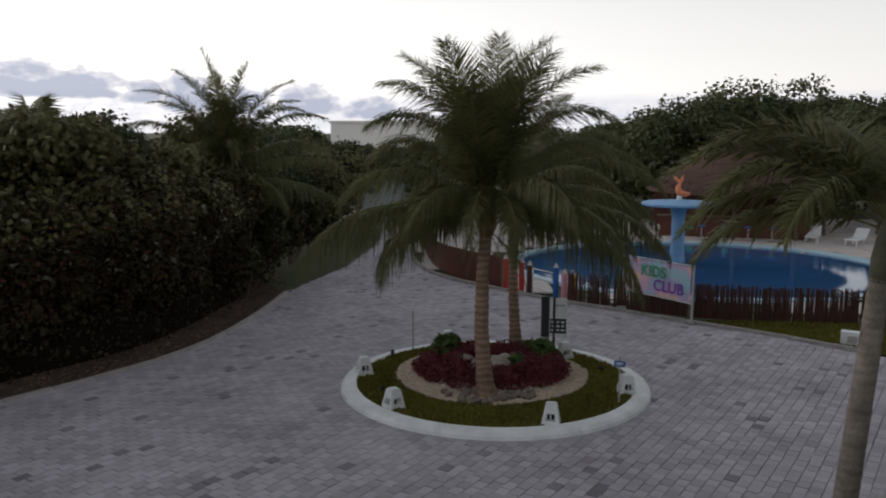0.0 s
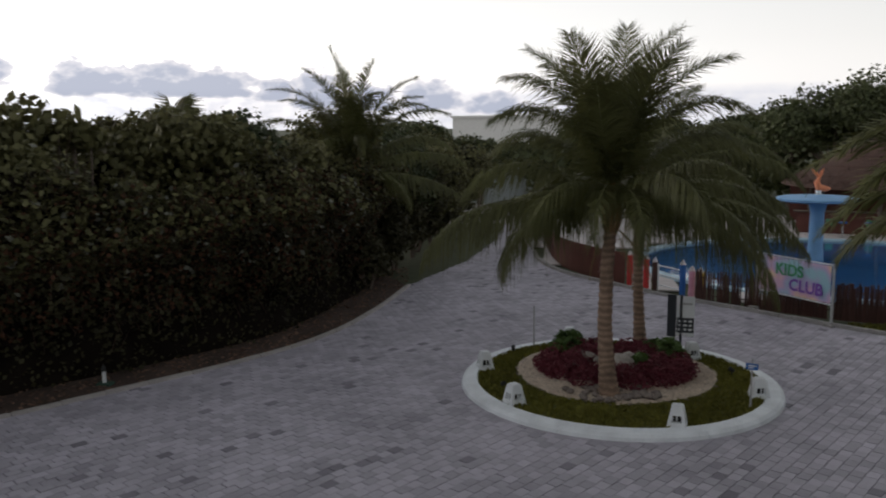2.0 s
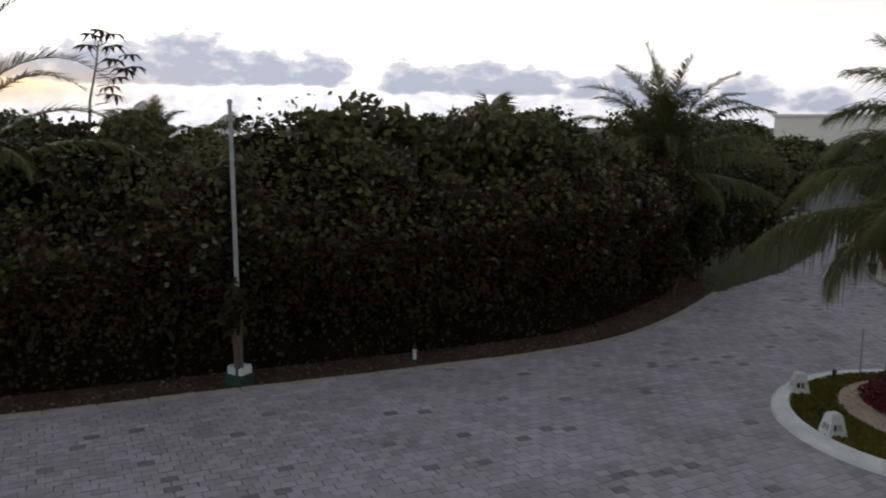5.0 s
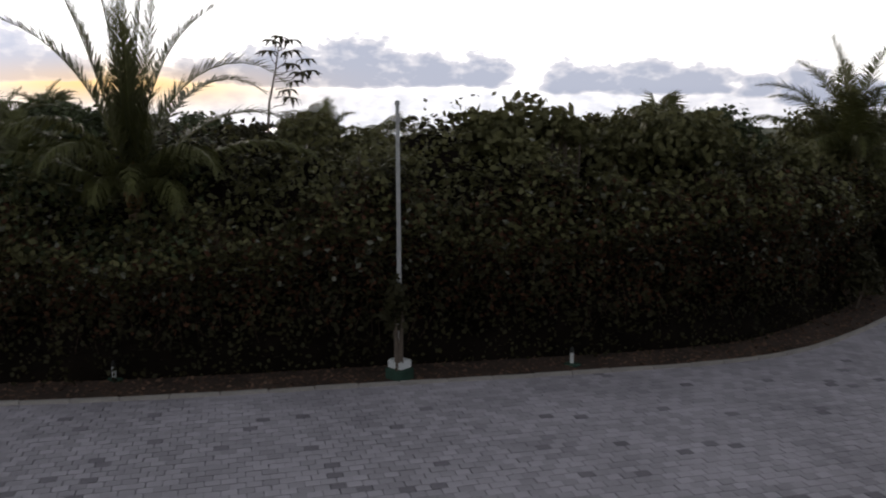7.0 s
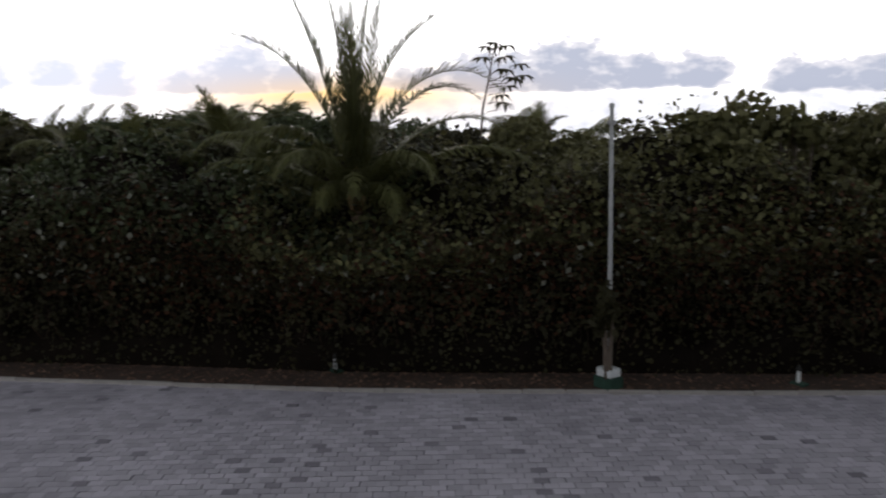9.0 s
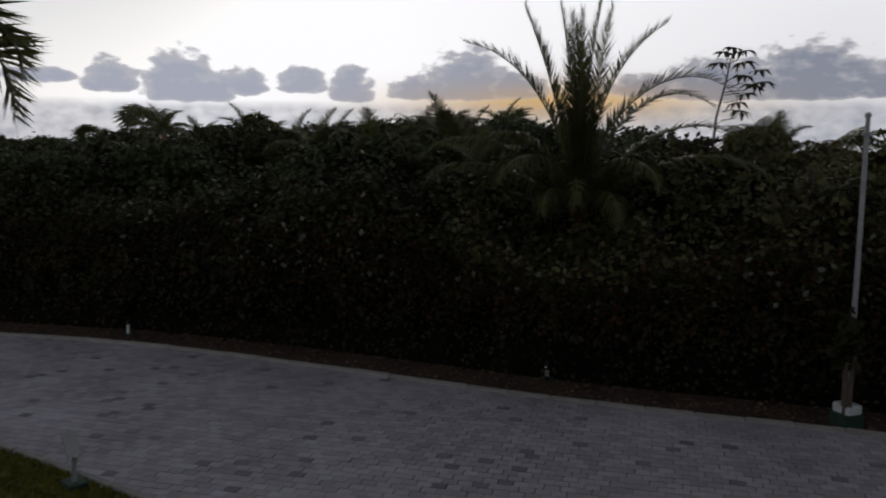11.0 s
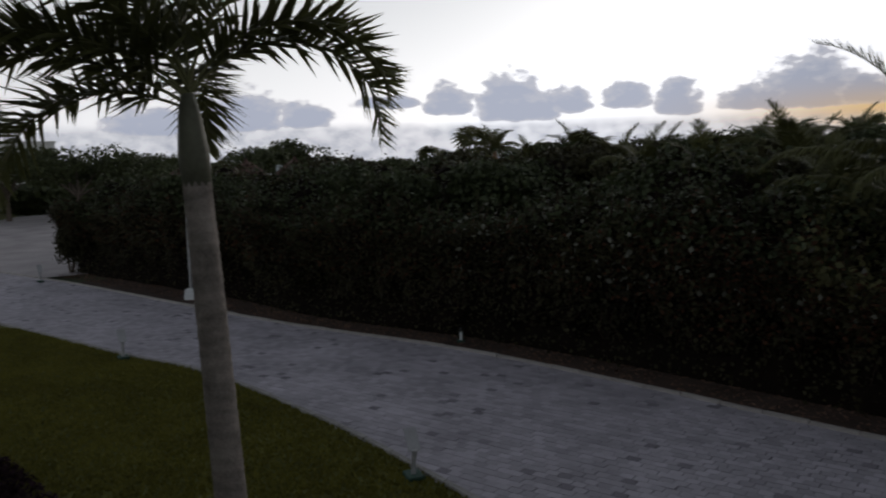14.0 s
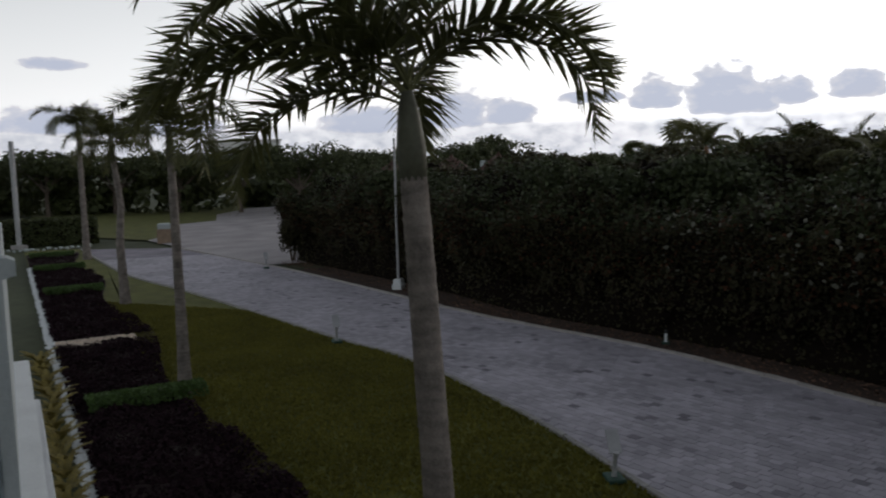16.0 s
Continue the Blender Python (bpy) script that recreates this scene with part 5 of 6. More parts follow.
def lantern_bollard():
    """A white concrete lantern: a tapered four-sided body with a barred window in each side."""
    ob = thing("lantern_bollard", (0, 0, 0), "white concrete lantern bollard with small barred windows", "bollard", "island bollards")
    h, b0, b1 = 0.46, 0.215, 0.125

    def w(z):
        return b0 + (b1 - b0) * z / h
    bm = bmesh.new()

    def slab(z0, z1, grow=0.0):
        vs = [bm.verts.new((sx * (w(z) + grow), sy * (w(z) + grow), z)) for z in (z0, z1) for sx, sy in ((-1, -1), (1, -1), (1, 1), (-1, 1))]
        bm.faces.new(vs[3::-1])
        bm.faces.new(vs[4:])
        for i in range(4):
            bm.faces.new((vs[i], vs[(i + 1) % 4], vs[4 + (i + 1) % 4], vs[4 + i]))
    slab(-0.03, 0.11)
    slab(0.27, h)
    slab(h, h + 0.025, -0.02)
    for sx, sy in ((-1, -1), (1, -1), (1, 1), (-1, 1)):
        vs = []
        for z in (0.11, 0.27):
            o, i = w(z), w(z) - 0.075
            vs += [bm.verts.new((sx * x, sy * y, z)) for x, y in ((o, o), (i, o), (i, i), (o, i))]
        for i in range(4):
            q = (vs[i], vs[(i + 1) % 4], vs[4 + (i + 1) % 4], vs[4 + i])
            bm.faces.new(q if sx * sy < 0 else q[::-1])
    body = part("body", bm, M["white"], ob)
    for k in range(4):
        m = pose(0, 0, 0, 0, 0, 90 * k)
        bm = bmesh.new()
        y = w(0.19) - 0.03
        box(bm, (0, y, 0.19), (0.022, 0.04, 0.16), m)
        part("window_bar", bm, M["white"], ob)
    # black block fills the hollow, standing for the shade inside
    bm = boxes(((0, 0, 0.19), (0.16, 0.16, 0.15)))
    part("lamp_housing", bm, M["black"], ob, "black block for the shade behind the windows")
    return ob


first = lantern_bollard()
for k, (x, y, t) in enumerate([(-1.45, 17.6, 20), (-0.66, 15.36, 38), (2.33, 14.51, -12), (4.14, 16.29, 5), (3.24, 18.91, 15), (0.44, 20.0, 0)]):
    if k == 0:
        first.matrix_world = pose(x, y, 0.135, 0, 0, t) @ Matrix.Scale(0.82, 4)
    else:
        copy_thing(first, pose(x, y, 0.135, 0, 0, t))


def pole_of(parent, name, h, r, material, z0=-0.1, sides=10, at=(0, 0)):
    v, f = tube([(at[0], at[1], z0), (at[0], at[1], h)], [r, r], sides)
    return mesh_ob(name, v, f, material, parent, smooth=False)


sg = thing("notice_sign", (2.99, 19.06, 0.1), "dark framed notice sign with a white printed board on a post", "sign", turn=-8)
pole_of(sg, "post", 1.5, 0.035, M["sign_dark"])
part("side_board", boxes(((-0.21, 0.02, 1.0), (0.20, 0.03, 1.0)), bevel=0.004), M["sign_dark"], sg)
brd = part("board", boxes(((0.10, 0.0, 1.0), (0.40, 0.03, 0.95)), bevel=0.004), M["white"], sg, "pale board")
part("lower_panel", boxes(((0.10, -0.019, 0.79), (0.38, 0.006, 0.36))), M["sign_dark"], brd)
for k in range(9):
    i, j = k % 3, k // 3
    part("print_bar", boxes(((-0.02 + i * 0.115, -0.026, 0.69 + j * 0.10), (0.075 - 0.02 * (k % 2), 0.004, 0.045))), M["white"], brd)
part("print_bar", boxes(((0.12, -0.02, 1.30), (0.26, 0.006, 0.05))), M["grey_post"], brd)

bs = thing("direction_sign", (3.84, 15.64, 0.12), "small blue arrow sign on a thin white post", "sign", turn=-20)
pole_of(bs, "post", 0.98, 0.018, M["grey_post"])
pl = part("plate", boxes(((0.0, -0.025, 0.83), (0.22, 0.012, 0.12)), bevel=0.003), M["cobalt"], bs, "blue plate")
part("print_bar", boxes(((0.0, -0.034, 0.85), (0.15, 0.004, 0.022))), M["white"], pl)
part("print_bar", boxes(((-0.02, -0.034, 0.81), (0.10, 0.004, 0.018))), M["white"], pl)
th = thing("thin_post", (-0.43, 19.54, 0.1), "thin grey metal post at the island's edge", "post")
pole_of(th, "pole", 1.05, 0.022, M["grey_post"])
part("foot", boxes(((0, 0, 0.02), (0.12, 0.12, 0.04)), bevel=0.004), M["grey_post"], th)
for k, (x, y) in enumerate([(-0.9, 18.9), (3.9, 17.7), (2.3, 20.0), (-0.95, 16.2)]):
    sp = thing("spotlight", (x, y, 0.14), "small black garden spotlight in the grass", "lamp", "island spotlights", turn=k * 70)
    pole_of(sp, "spike", 0.08, 0.012, M["black"])
    v, f = tube([(0, -0.05, 0.09), (0, 0.0, 0.11), (0, 0.07, 0.14)], [0.03, 0.045, 0.05], 10)
    mesh_ob("head", v, f, M["black"], sp)

# ---- pool, fence and palapa ----


def oval(scale, z, n=72):
    return [(PC[0] + PX * scale * math.cos(2 * math.pi * k / n), PC[1] + PY * scale * math.sin(2 * math.pi * k / n), z) for k in range(n)]


pool = thing("swimming_pool", label="oval swimming pool with deep blue water and pale rim", category="pool")
n = 72
v = oval(1.0, -0.02) + oval(0.985, -0.9)
mesh_ob("basin", v, [(k, (k + 1) % n, n + (k + 1) % n, n + k) for k in range(n)] + [tuple(range(n, 2 * n))], M["pool_shell"], pool, "blue tiled basin")
v = oval(0.99, 0.07) + oval(1.0, 0.10) + oval(1.05, 0.10) + oval(1.055, 0.0)
v += oval(0.99, -0.1)
rim_f = [(j * n + k, j * n + (k + 1) % n, (j + 1) * n + (k + 1) % n, (j + 1) * n + k) for j in range(3) for k in range(n)]
rim_f += [(4 * n + k, 4 * n + (k + 1) % n, (k + 1) % n, k) for k in range(n)]
mesh_ob("rim", v, rim_f, M["pool_rim"], pool, "pale tiled rim")
wm = mat("pool_water", (0.10, 0.33, 0.62), 0.04, vary=0.05, scale=0.5, fine=3, bump=0.12)
wb = wm.node_tree.nodes["Principled BSDF"]
wb.inputs["Transmission Weight"].default_value, wb.inputs["IOR"].default_value = 0.75, 1.33
water = mesh_ob("water", oval(0.992, 0.0), [tuple(range(n))], wm, pool, "still blue water")
water.visible_shadow = False

deck = thing("pavement_deck", label="pale concrete pool deck of large slabs with dark joints", category="deck", kind="structure")
slab_me = None
for i in range(-1, 19):
    for j in range(-1, 17):
        x, y = 0.2 + i * 1.6, 25.0 + j * 1.6
        q = math.hypot((x - PC[0]) / PX, (y - PC[1]) / PY)
        if q < 1.10 or y < 27.2 - 0.33 * max(0, x - 4) + 1.5 * max(0, 4 - x) or x + 0.36 * (y - 30) < 0.9:
            continue
        if slab_me is None:
            o = part("slab", boxes(((0, 0, 0.02), (1.55, 1.55, 0.06)), bevel=0.008), M["deck"], deck)
            slab_me = o.data
        else:
            o = new("slab", slab_me)
            o.parent = deck
        o.location = (x, y, rr.uniform(-0.004, 0.004))

ms = thing("mushroom_fountain", (10.45, 34.6, 0), "light blue mushroom-shaped pool fountain", "fountain")
v, f = lathe([(0.42, -0.85), (0.34, 0.0), (0.29, 0.5), (0.27, 1.9), (0.34, 2.25), (0.5, 2.36)], 24)
mesh_ob("column", v, f, M["blue"], ms, smooth=True)
v, f = lathe([(0.5, 2.34), (1.45, 2.40), (1.58, 2.45), (1.58, 2.53), (1.45, 2.57), (0.02, 2.68)], 40)
mesh_ob("canopy", v, f, M["blue"], ms)
v, f = lathe([(0.12, 2.62), (0.11, 2.86)], 12)
mesh_ob("plinth", v, f, M["white"], ms, "white plinth")
orn = thing("fish_ornament", (10.45, 34.6, 2.84), "orange-painted fish tail ornament on the fountain", "sculpture")
v, f = tube([(0.45, 0, 0.08), (0.3, 0, 0.05), (0.0, 0, 0.10), (-0.08, 0, 0.32), (0.0, 0, 0.55)], [0.04, 0.12, 0.16, 0.11, 0.05], 10)
mesh_ob("body", v, f, M["orange"], orn, smooth=True)
for s in (-1, 1):
    v, f = tube([(0.0, 0, 0.52), (0.12 * s - 0.04, 0.02, 0.72), (0.24 * s - 0.08, 0.03, 0.88)], [0.05, 0.07, 0.01], 6)
    mesh_ob("fin", v, f, M["orange"], orn)

FENCE = [(4.35, 25.75), (6.3, 24.85), (8.0, 23.85), (10.4, 23.2), (12.6, 22.85), (15.5, 22.3)]
fen = thing("bamboo_fence", label="dark bamboo cane fence with bright gaps beside the pool", category="fence")
fp = resample(FENCE, 0.042)
cane = None
for k, p in enumerate(fp):
    if rr.random() < 0.06:
        continue
    if cane is None:
        v, f = tube([(0, 0, -0.05), (0.004, 0, 0.3), (-0.004, 0, 0.62), (0, 0, 1.0)], [0.026, 0.025, 0.024, 0.021], 6)
        o = mesh_ob("cane", v, f, M["bamboo"], fen)
        cane = o.data
    else:
        o = new("cane", cane)
        o.parent = fen
    o.matrix_local = pose(p.x, p.y, 0.03, rr.uniform(-1.6, 1.6), rr.uniform(-1.6, 1.6), rr.uniform(0, 360)) @ Matrix.Diagonal((1, 1, rr.uniform(0.9, 1.06), 1))
for z in (0.25, 0.8):
    v, f = tube([(p.x, p.y + 0.03, z) for p in resample(FENCE, 0.6)], [0.02] * len(resample(FENCE, 0.6)), 5)
    mesh_ob("rail", v, f, M["bamboo"], fen)

WALL = [(2.35, 28.5), (1.4, 29.8), (0.5, 31.4), (-0.1, 33.5), (-0.5, 37.5), (-0.8, 42.0)]
bw = thing("board_fence", label="curved red-brown painted board fence along the drive", category="fence")
wp = resample(WALL, 0.16)
bme = None
for a, b in zip(wp, wp[1:]):
    d = b - a
    if bme is None:
        o = part("board", boxes(((0, 0, 0.55), (0.152, 0.03, 1.14)), bevel=0.004), M["brown_wall"], bw)
        bme = o.data
    else:
        o = new("board", bme)
        o.parent = bw
    o.matrix_local = pose(a.x, a.y, rr.uniform(0, 0.015), 0, 0, math.degrees(math.atan2(d.y, d.x)))


def pencil_post(x, y, h, material, label):
    ob = thing("pencil_post", (x, y, 0), label, "post", "coloured pencil posts")
    v, f = lathe([(0.10, -0.05), (0.10, h - 0.16)], 12)
    mesh_ob("shaft", v, f, material, ob)
    v, f = lathe([(0.10, h - 0.16), (0.03, h - 0.02), (0.005, h)], 12)
    mesh_ob("tip", v, f, M["deck"], ob, "pale sharpened tip")


for x, y, h, m, c in [(2.55, 28.25, 1.25, "red", "red"), (2.8, 28.0, 1.35, "teal", "teal"), (3.05, 27.7, 1.2, "red", "red"), (3.3, 27.45, 1.15, "bamboo", "dark brown"), (4.05, 26.35, 1.25, "cobalt", "blue"), (4.3, 26.1, 1.1, "pink", "pink"), (4.52, 25.85, 1.1, "yellow", "yellow")]:
    pencil_post(x, y, h, M[m], c + " painted pencil-shaped post at the pool gate")
gt = thing("metal_gate", (3.4, 27.3, 0), "low white tube gate between the pencil posts", "gate", turn=-58)
for z in (0.25, 0.6, 0.9):
    v, f = tube([(0, 0, z), (1.1, 0, z)], [0.02, 0.02], 8)
    mesh_ob("rail", v, f, M["white"], gt)
for x in (0.0, 1.1):
    pole_of(gt, "upright", 0.95, 0.025, M["white"], at=(x, 0))

ban = thing("banner_frame", (6.0, 25.05, 0), "printed KIDS CLUB banner stretched between two grey posts", "banner", turn=math.degrees(math.atan2(-2.2, 1.5)))
BL = 2.66
for x in (0.0, BL):
    pole_of(ban, "post", 1.75, 0.035, M["grey_post"], at=(x, 0))
    part("post_foot", boxes(((x, 0, 0.04), (0.3, 0.3, 0.12)), bevel=0.01), M["kerb"], ban)
for z in (0.62, 1.72):
    v, f = tube([(0, 0, z), (BL, 0, z)], [0.018, 0.018], 8)
    mesh_ob("rail", v, f, M["white"], ban)
bn = bpy.data.materials.new("banner_print")
bn.use_nodes = True
bt = bn.node_tree
tc, nz, rp = bt.nodes.new("ShaderNodeTexCoord"), bt.nodes.new("ShaderNodeTexNoise"), bt.nodes.new("ShaderNodeValToRGB")
nz.inputs["Scale"].default_value, nz.inputs["Detail"].default_value = 1.1, 2
bt.links.new(tc.outputs["Object"], nz.inputs["Vector"])
bt.links.new(nz.outputs["Fac"], rp.inputs["Fac"])
bt.links.new(rp.outputs[0], bt.nodes["Principled BSDF"].inputs["Base Color"])
bt.nodes["Principled BSDF"].inputs["Roughness"].default_value = 0.5
rp.color_ramp.elements[0].position, rp.color_ramp.elements[0].color = 0.36, (0.35, 0.58, 0.68, 1)
rp.color_ramp.elements[1].position, rp.color_ramp.elements[1].color = 0.66, (0.75, 0.28, 0.42, 1)
for q, c in ((0.46, (0.50, 0.44, 0.66, 1)), (0.54, (0.72, 0.45, 0.60, 1)), (0.60, (0.80, 0.62, 0.40, 1))):
    rp.color_ramp.elements.new(q).color = c
bm = bmesh.new()
g = bmesh.ops.create_grid(bm, x_segments=16, y_segments=6, size=0.5)
for w in bm.verts:
    w.co = Vector(((w.co.x + 0.5) * (BL - 0.1) + 0.05, -0.03 + 0.015 * math.sin(w.co.x * 9 + w.co.y * 4), 0.66 + (w.co.y + 0.5) * 1.03))
bmesh.ops.solidify(bm, geom=bm.faces[:], thickness=0.004)
cloth = part("cloth", bm, bn, ban, "pink, blue and purple printed cloth")


def lettering(text, size, at, material, parent, name="lettering", shift=0.0):
    cu = bpy.data.curves.new(name, "FONT")
    cu.body, cu.size, cu.extrude, cu.offset = text, size, 0.004, 0.012
    tmp = bpy.data.objects.new(name, cu)
    me = bpy.data.meshes.new_from_object(tmp)
    bpy.data.objects.remove(tmp)
    me.materials.clear()
    me.materials.append(material)
    ob = new(name, me)
    ob.parent = parent
    ob.matrix_local = pose(*at, 90, 0, 0)
    return ob


lettering("KIDS", 0.46, (0.75, -0.062, 1.22), M["green_print"], cloth)
lettering("CLUB", 0.46, (1.25, -0.062, 0.82), M["purple"], cloth)

wbx = thing("junction_box", (10.95, 20.5, 0), "white utility box with a louvred grey panel on the grass", "box", turn=-30)
part("housing", boxes(((0, 0, 0.19), (0.52, 0.3, 0.42)), bevel=0.012), M["white"], wbx)
part("panel", boxes(((0.02, -0.155, 0.22), (0.24, 0.012, 0.18))), M["grey_post"], wbx, "grey louvred panel")
verge = [(10.9, 19.9), (9.15, 21.75), (8.0, 23.2), (10.4, 23.05), (12.6, 22.7), (15.5, 22.2), (15.0, 17.0)]
plane_sheet("verge_lawn", verge, 0.035, M["lawn"], label="strip of grass outside the bamboo fence", category="lawn")
lawn_blades("verge_grass", verge, 22000, 0.06, "short grass outside the fence", z=0.03, seed=9)


def palapa(where, radius, eave, apex, label, seed=1, bar=False, name="palapa", posts=6, straw=2600):
    """A round thatched roof of overlapping straw tiers on posts."""
    r = np.random.default_rng(seed)
    ob = thing(name, where, label, "hut", "thatched huts")
    prof = []
    for k in range(7):
        q = k / 6
        rad = radius * (1 - q) ** 0.92 + 0.12
        z = eave + (apex - eave) * q
        prof += [(rad + 0.1, z - 0.06), (rad, z + 0.04)]
    v, f = lathe(prof + [(0.02, apex + 0.25)], 28)
    roof = mesh_ob("roof", v, f, M["thatch"], ob, "grey-brown palm thatch")
    a, q = r.uniform(0, 6.283, straw), np.sqrt(r.uniform(0, 1, straw))
    rad = radius * q + 0.1
    p = np.stack([rad * np.cos(a), rad * np.sin(a), eave + (apex - eave) * (1 - q) + 0.06], 1)
    nn = np.stack([np.cos(a), np.sin(a), np.full(straw, radius / (apex - eave))], 1)
    nn /= np.linalg.norm(nn, axis=1)[:, None]
    leaf_cloud("straw", p, nn, 0.11, M["thatch"], roof, r, aspect=4, spread=0.25, droop=3.0)
    for k in range(posts):
        t = 2 * math.pi * k / posts + 0.3
        v, f = tube([(radius * 0.78 * math.cos(t), radius * 0.78 * math.sin(t), -0.1), (radius * 0.76 * math.cos(t), radius * 0.76 * math.sin(t), eave + 0.5)], [0.11, 0.09], 8)
        mesh_ob("post", v, f, M["bark"], ob)
    return ob


palapa((17.2, 45.0, 0), 5.2, 2.4, 5.35, "large thatched palapa bar behind the pool", seed=2, posts=8)
barc = thing("bar_counter", (15.6, 42.2, 0), "red-brown boarded bar counter under the palapa", "counter", turn=-14)
part("front", boxes(((0, 0, 0.55), (7.5, 0.15, 1.1)), bevel=0.01), M["brown_wall"], barc)
part("top", boxes(((0, 0.1, 1.13), (7.8, 0.6, 0.06)), bevel=0.01), M["bark"], barc)
for k in range(5):
    part("panel", boxes(((-3.0 + 1.5 * k, -0.085, 0.55), (1.35, 0.02, 0.8))), M["brown_wall"], barc)
for x in (-2.2, -0.4):
    part("painted_mark", boxes(((x, -0.105, 0.62), (0.35, 0.015, 0.35)), bevel=0.01), M["green_print"], barc, "green painted emblem")
bb = thing("back_wall", (17.4, 47.5, 0), "dark red-brown back wall of the bar", "wall", turn=-14)
part("panel", boxes(((0, 0, 1.3), (9, 0.2, 2.6))), M["brown_wall"], bb)
for k in range(4):
    st = thing("bar_stool", (13.6 + k * 1.1, 41.2 - k * 0.27, 0.05), "blue bar stool at the counter", "stool", "bar stools")
    v, f = lathe([(0.2, 0.0), (0.2, 0.03), (0.03, 0.05), (0.03, 0.68)], 12)
    mesh_ob("stand", v, f, M["steel"], st)
    v, f = lathe([(0.18, 0.68), (0.2, 0.72), (0.17, 0.76)], 14)
    mesh_ob("seat", v, f, M["cobalt"], st)
for k, (x, y) in enumerate([(19.0, 40.5), (20.6, 39.4), (22.0, 38.0)]):
    lg = thing("sun_lounger", (x, y, 0.05), "white plastic sun lounger on the pool deck", "lounger", "pool loungers", turn=-30 - 15 * k)
    part("bed", boxes(((0, 0, 0.30), (0.62, 1.3, 0.05)), bevel=0.01), M["white"], lg)
    bm = bmesh.new()
    box(bm, (0, 0.32, 0), (0.62, 0.66, 0.05), Matrix.Translation((0, 0.64, 0.31)) @ pose(0, 0, 0, 40, 0, 0), bevel=0.01)
    part("backrest", bm, M["white"], lg)
    for sx in (-0.26, 0.26):
        for sy in (-0.55, 0.5):
            part("leg", boxes(((sx, sy, 0.14), (0.05, 0.05, 0.29))), M["white"], lg)

# ---- far pale building and wall behind the drive ----
fb = thing("far_building", (-3.2, 84, 0), "long white flat-roofed building behind the trees", "building")
part("wall", boxes(((0, 0, 3.2), (15, 8, 6.4))), M["far_wall"], fb)
part("roof", boxes(((0, 0, 6.52), (15.4, 8.4, 0.22))), M["far_wall"], fb)
gw = thing("garden_wall", (-3.9, 58, 0), "white garden wall behind the drive", "wall")
part("panel", boxes(((0, 0, 1.45), (10.5, 0.25, 2.9)), bevel=0.01), M["wall"], gw)
part("coping", boxes(((0, 0, 2.94), (10.7, 0.35, 0.1)), bevel=0.01), M["wall"], gw)
sd = thing("lean_to_roof", (-6.3, 50, 0), "dark red-brown sloping lean-to roof", "roof", turn=4)
bm = bmesh.new()
box(bm, (0, 0, 1.35), (3.0, 1.6, 0.6), pose(0, 0, 0, 0, -5, 0))
part("roof_panel", bm, M["brown_wall"], sd)
for x in (-1.3, 1.3):
    part("support", boxes(((x, 0, 0.6), (0.15, 1.3, 1.25))), M["bark"], sd)

# ---- pavers of the drive ----
PA, PB, TURN_P = 0.25, 0.20, radians(56)
ca, sa = math.cos(TURN_P), math.sin(TURN_P)
rng = np.random.default_rng(77)
ii, jj = np.meshgrid(np.arange(-300, 300), np.arange(-330, 330))
lx = (ii + 0.5 * (jj % 2)) * PA + rng.normal(0, 0.004, ii.shape)
ly = jj * PB + rng.normal(0, 0.003, ii.shape)
wx, wy = (ca * lx - sa * ly).ravel(), (sa * lx + ca * ly).ravel()
far = np.hypot(wx, wy)
sel = (far < 52) & (far > 8.5) & inside(wx, wy, ROAD_POLY) & (np.hypot(wx - IC[0], wy - IC[1]) > IR - 0.12)
wx, wy = wx[sel], wy[sel]
patch = np.array([noise.noise((x * 0.55, y * 0.55, 3.0)) + 0.5 * noise.noise((x * 1.6, y * 1.6, 9.0)) for x, y in zip(wx, wy)])
stain = (patch * 0.4 + rng.normal(0, 0.32, len(wx))) > 0.66
single = np.hypot(wx + 8.3, wy - 9.2) < 2.15


def paver_block(hx, hy):
    return [(-hx, -hy, -0.03), (hx, -hy, -0.03), (hx, hy, -0.03), (-hx, hy, -0.03),
            (-hx + 0.003, -hy + 0.003, 0.0), (hx - 0.003, -hy + 0.003, 0.0), (hx - 0.003, hy - 0.003, 0.0), (-hx + 0.003, hy - 0.003, 0.0)]


PF = [(4, 5, 6, 7), (0, 1, 5, 4), (1, 2, 6, 5), (2, 3, 7, 6), (3, 0, 4, 7)]
blk = np.array(paver_block(PA / 2 - 0.0035, PB / 2 - 0.0035))
rot = np.array([[ca, sa, 0], [-sa, ca, 0], [0, 0, 1]])
blkw = blk @ rot
for name, pick, material in (("pavers", ~stain & ~single, M["paver"]), ("stained_pavers", stain & ~single, M["paver_dark"])):
    x, y = wx[pick], wy[pick]
    k = len(x)
    v = np.repeat(blkw[None], k, 0)
    v[:, :, 0] += x[:, None]
    v[:, :, 1] += y[:, None]
    tip = rng.normal(0, 0.004, (k, 2))
    v[:, :, 2] += 0.032 + rng.normal(0, 0.0015, k)[:, None] + (blkw[None, :, 0] * tip[:, :1] + blkw[None, :, 1] * tip[:, 1:])
    f = (np.arange(k)[:, None, None] * 8 + np.array(PF)[None]).reshape(-1, 4)
    ob = mesh_ob(name, v.reshape(-1, 3).tolist(), f.tolist(), material, bed_sheet)
    tagged(ob, "grey concrete pavers" if name == "pavers" else "dark stained concrete pavers", "", "", "stuff")
pm = {}
for key, material in ((False, M["paver_piece"]), (True, M["paver_dark"])):
    me = bpy.data.meshes.new("paver")
    me.from_pydata([tuple(p) for p in blk], [], PF)
    me.materials.append(material)
    pm[key] = me
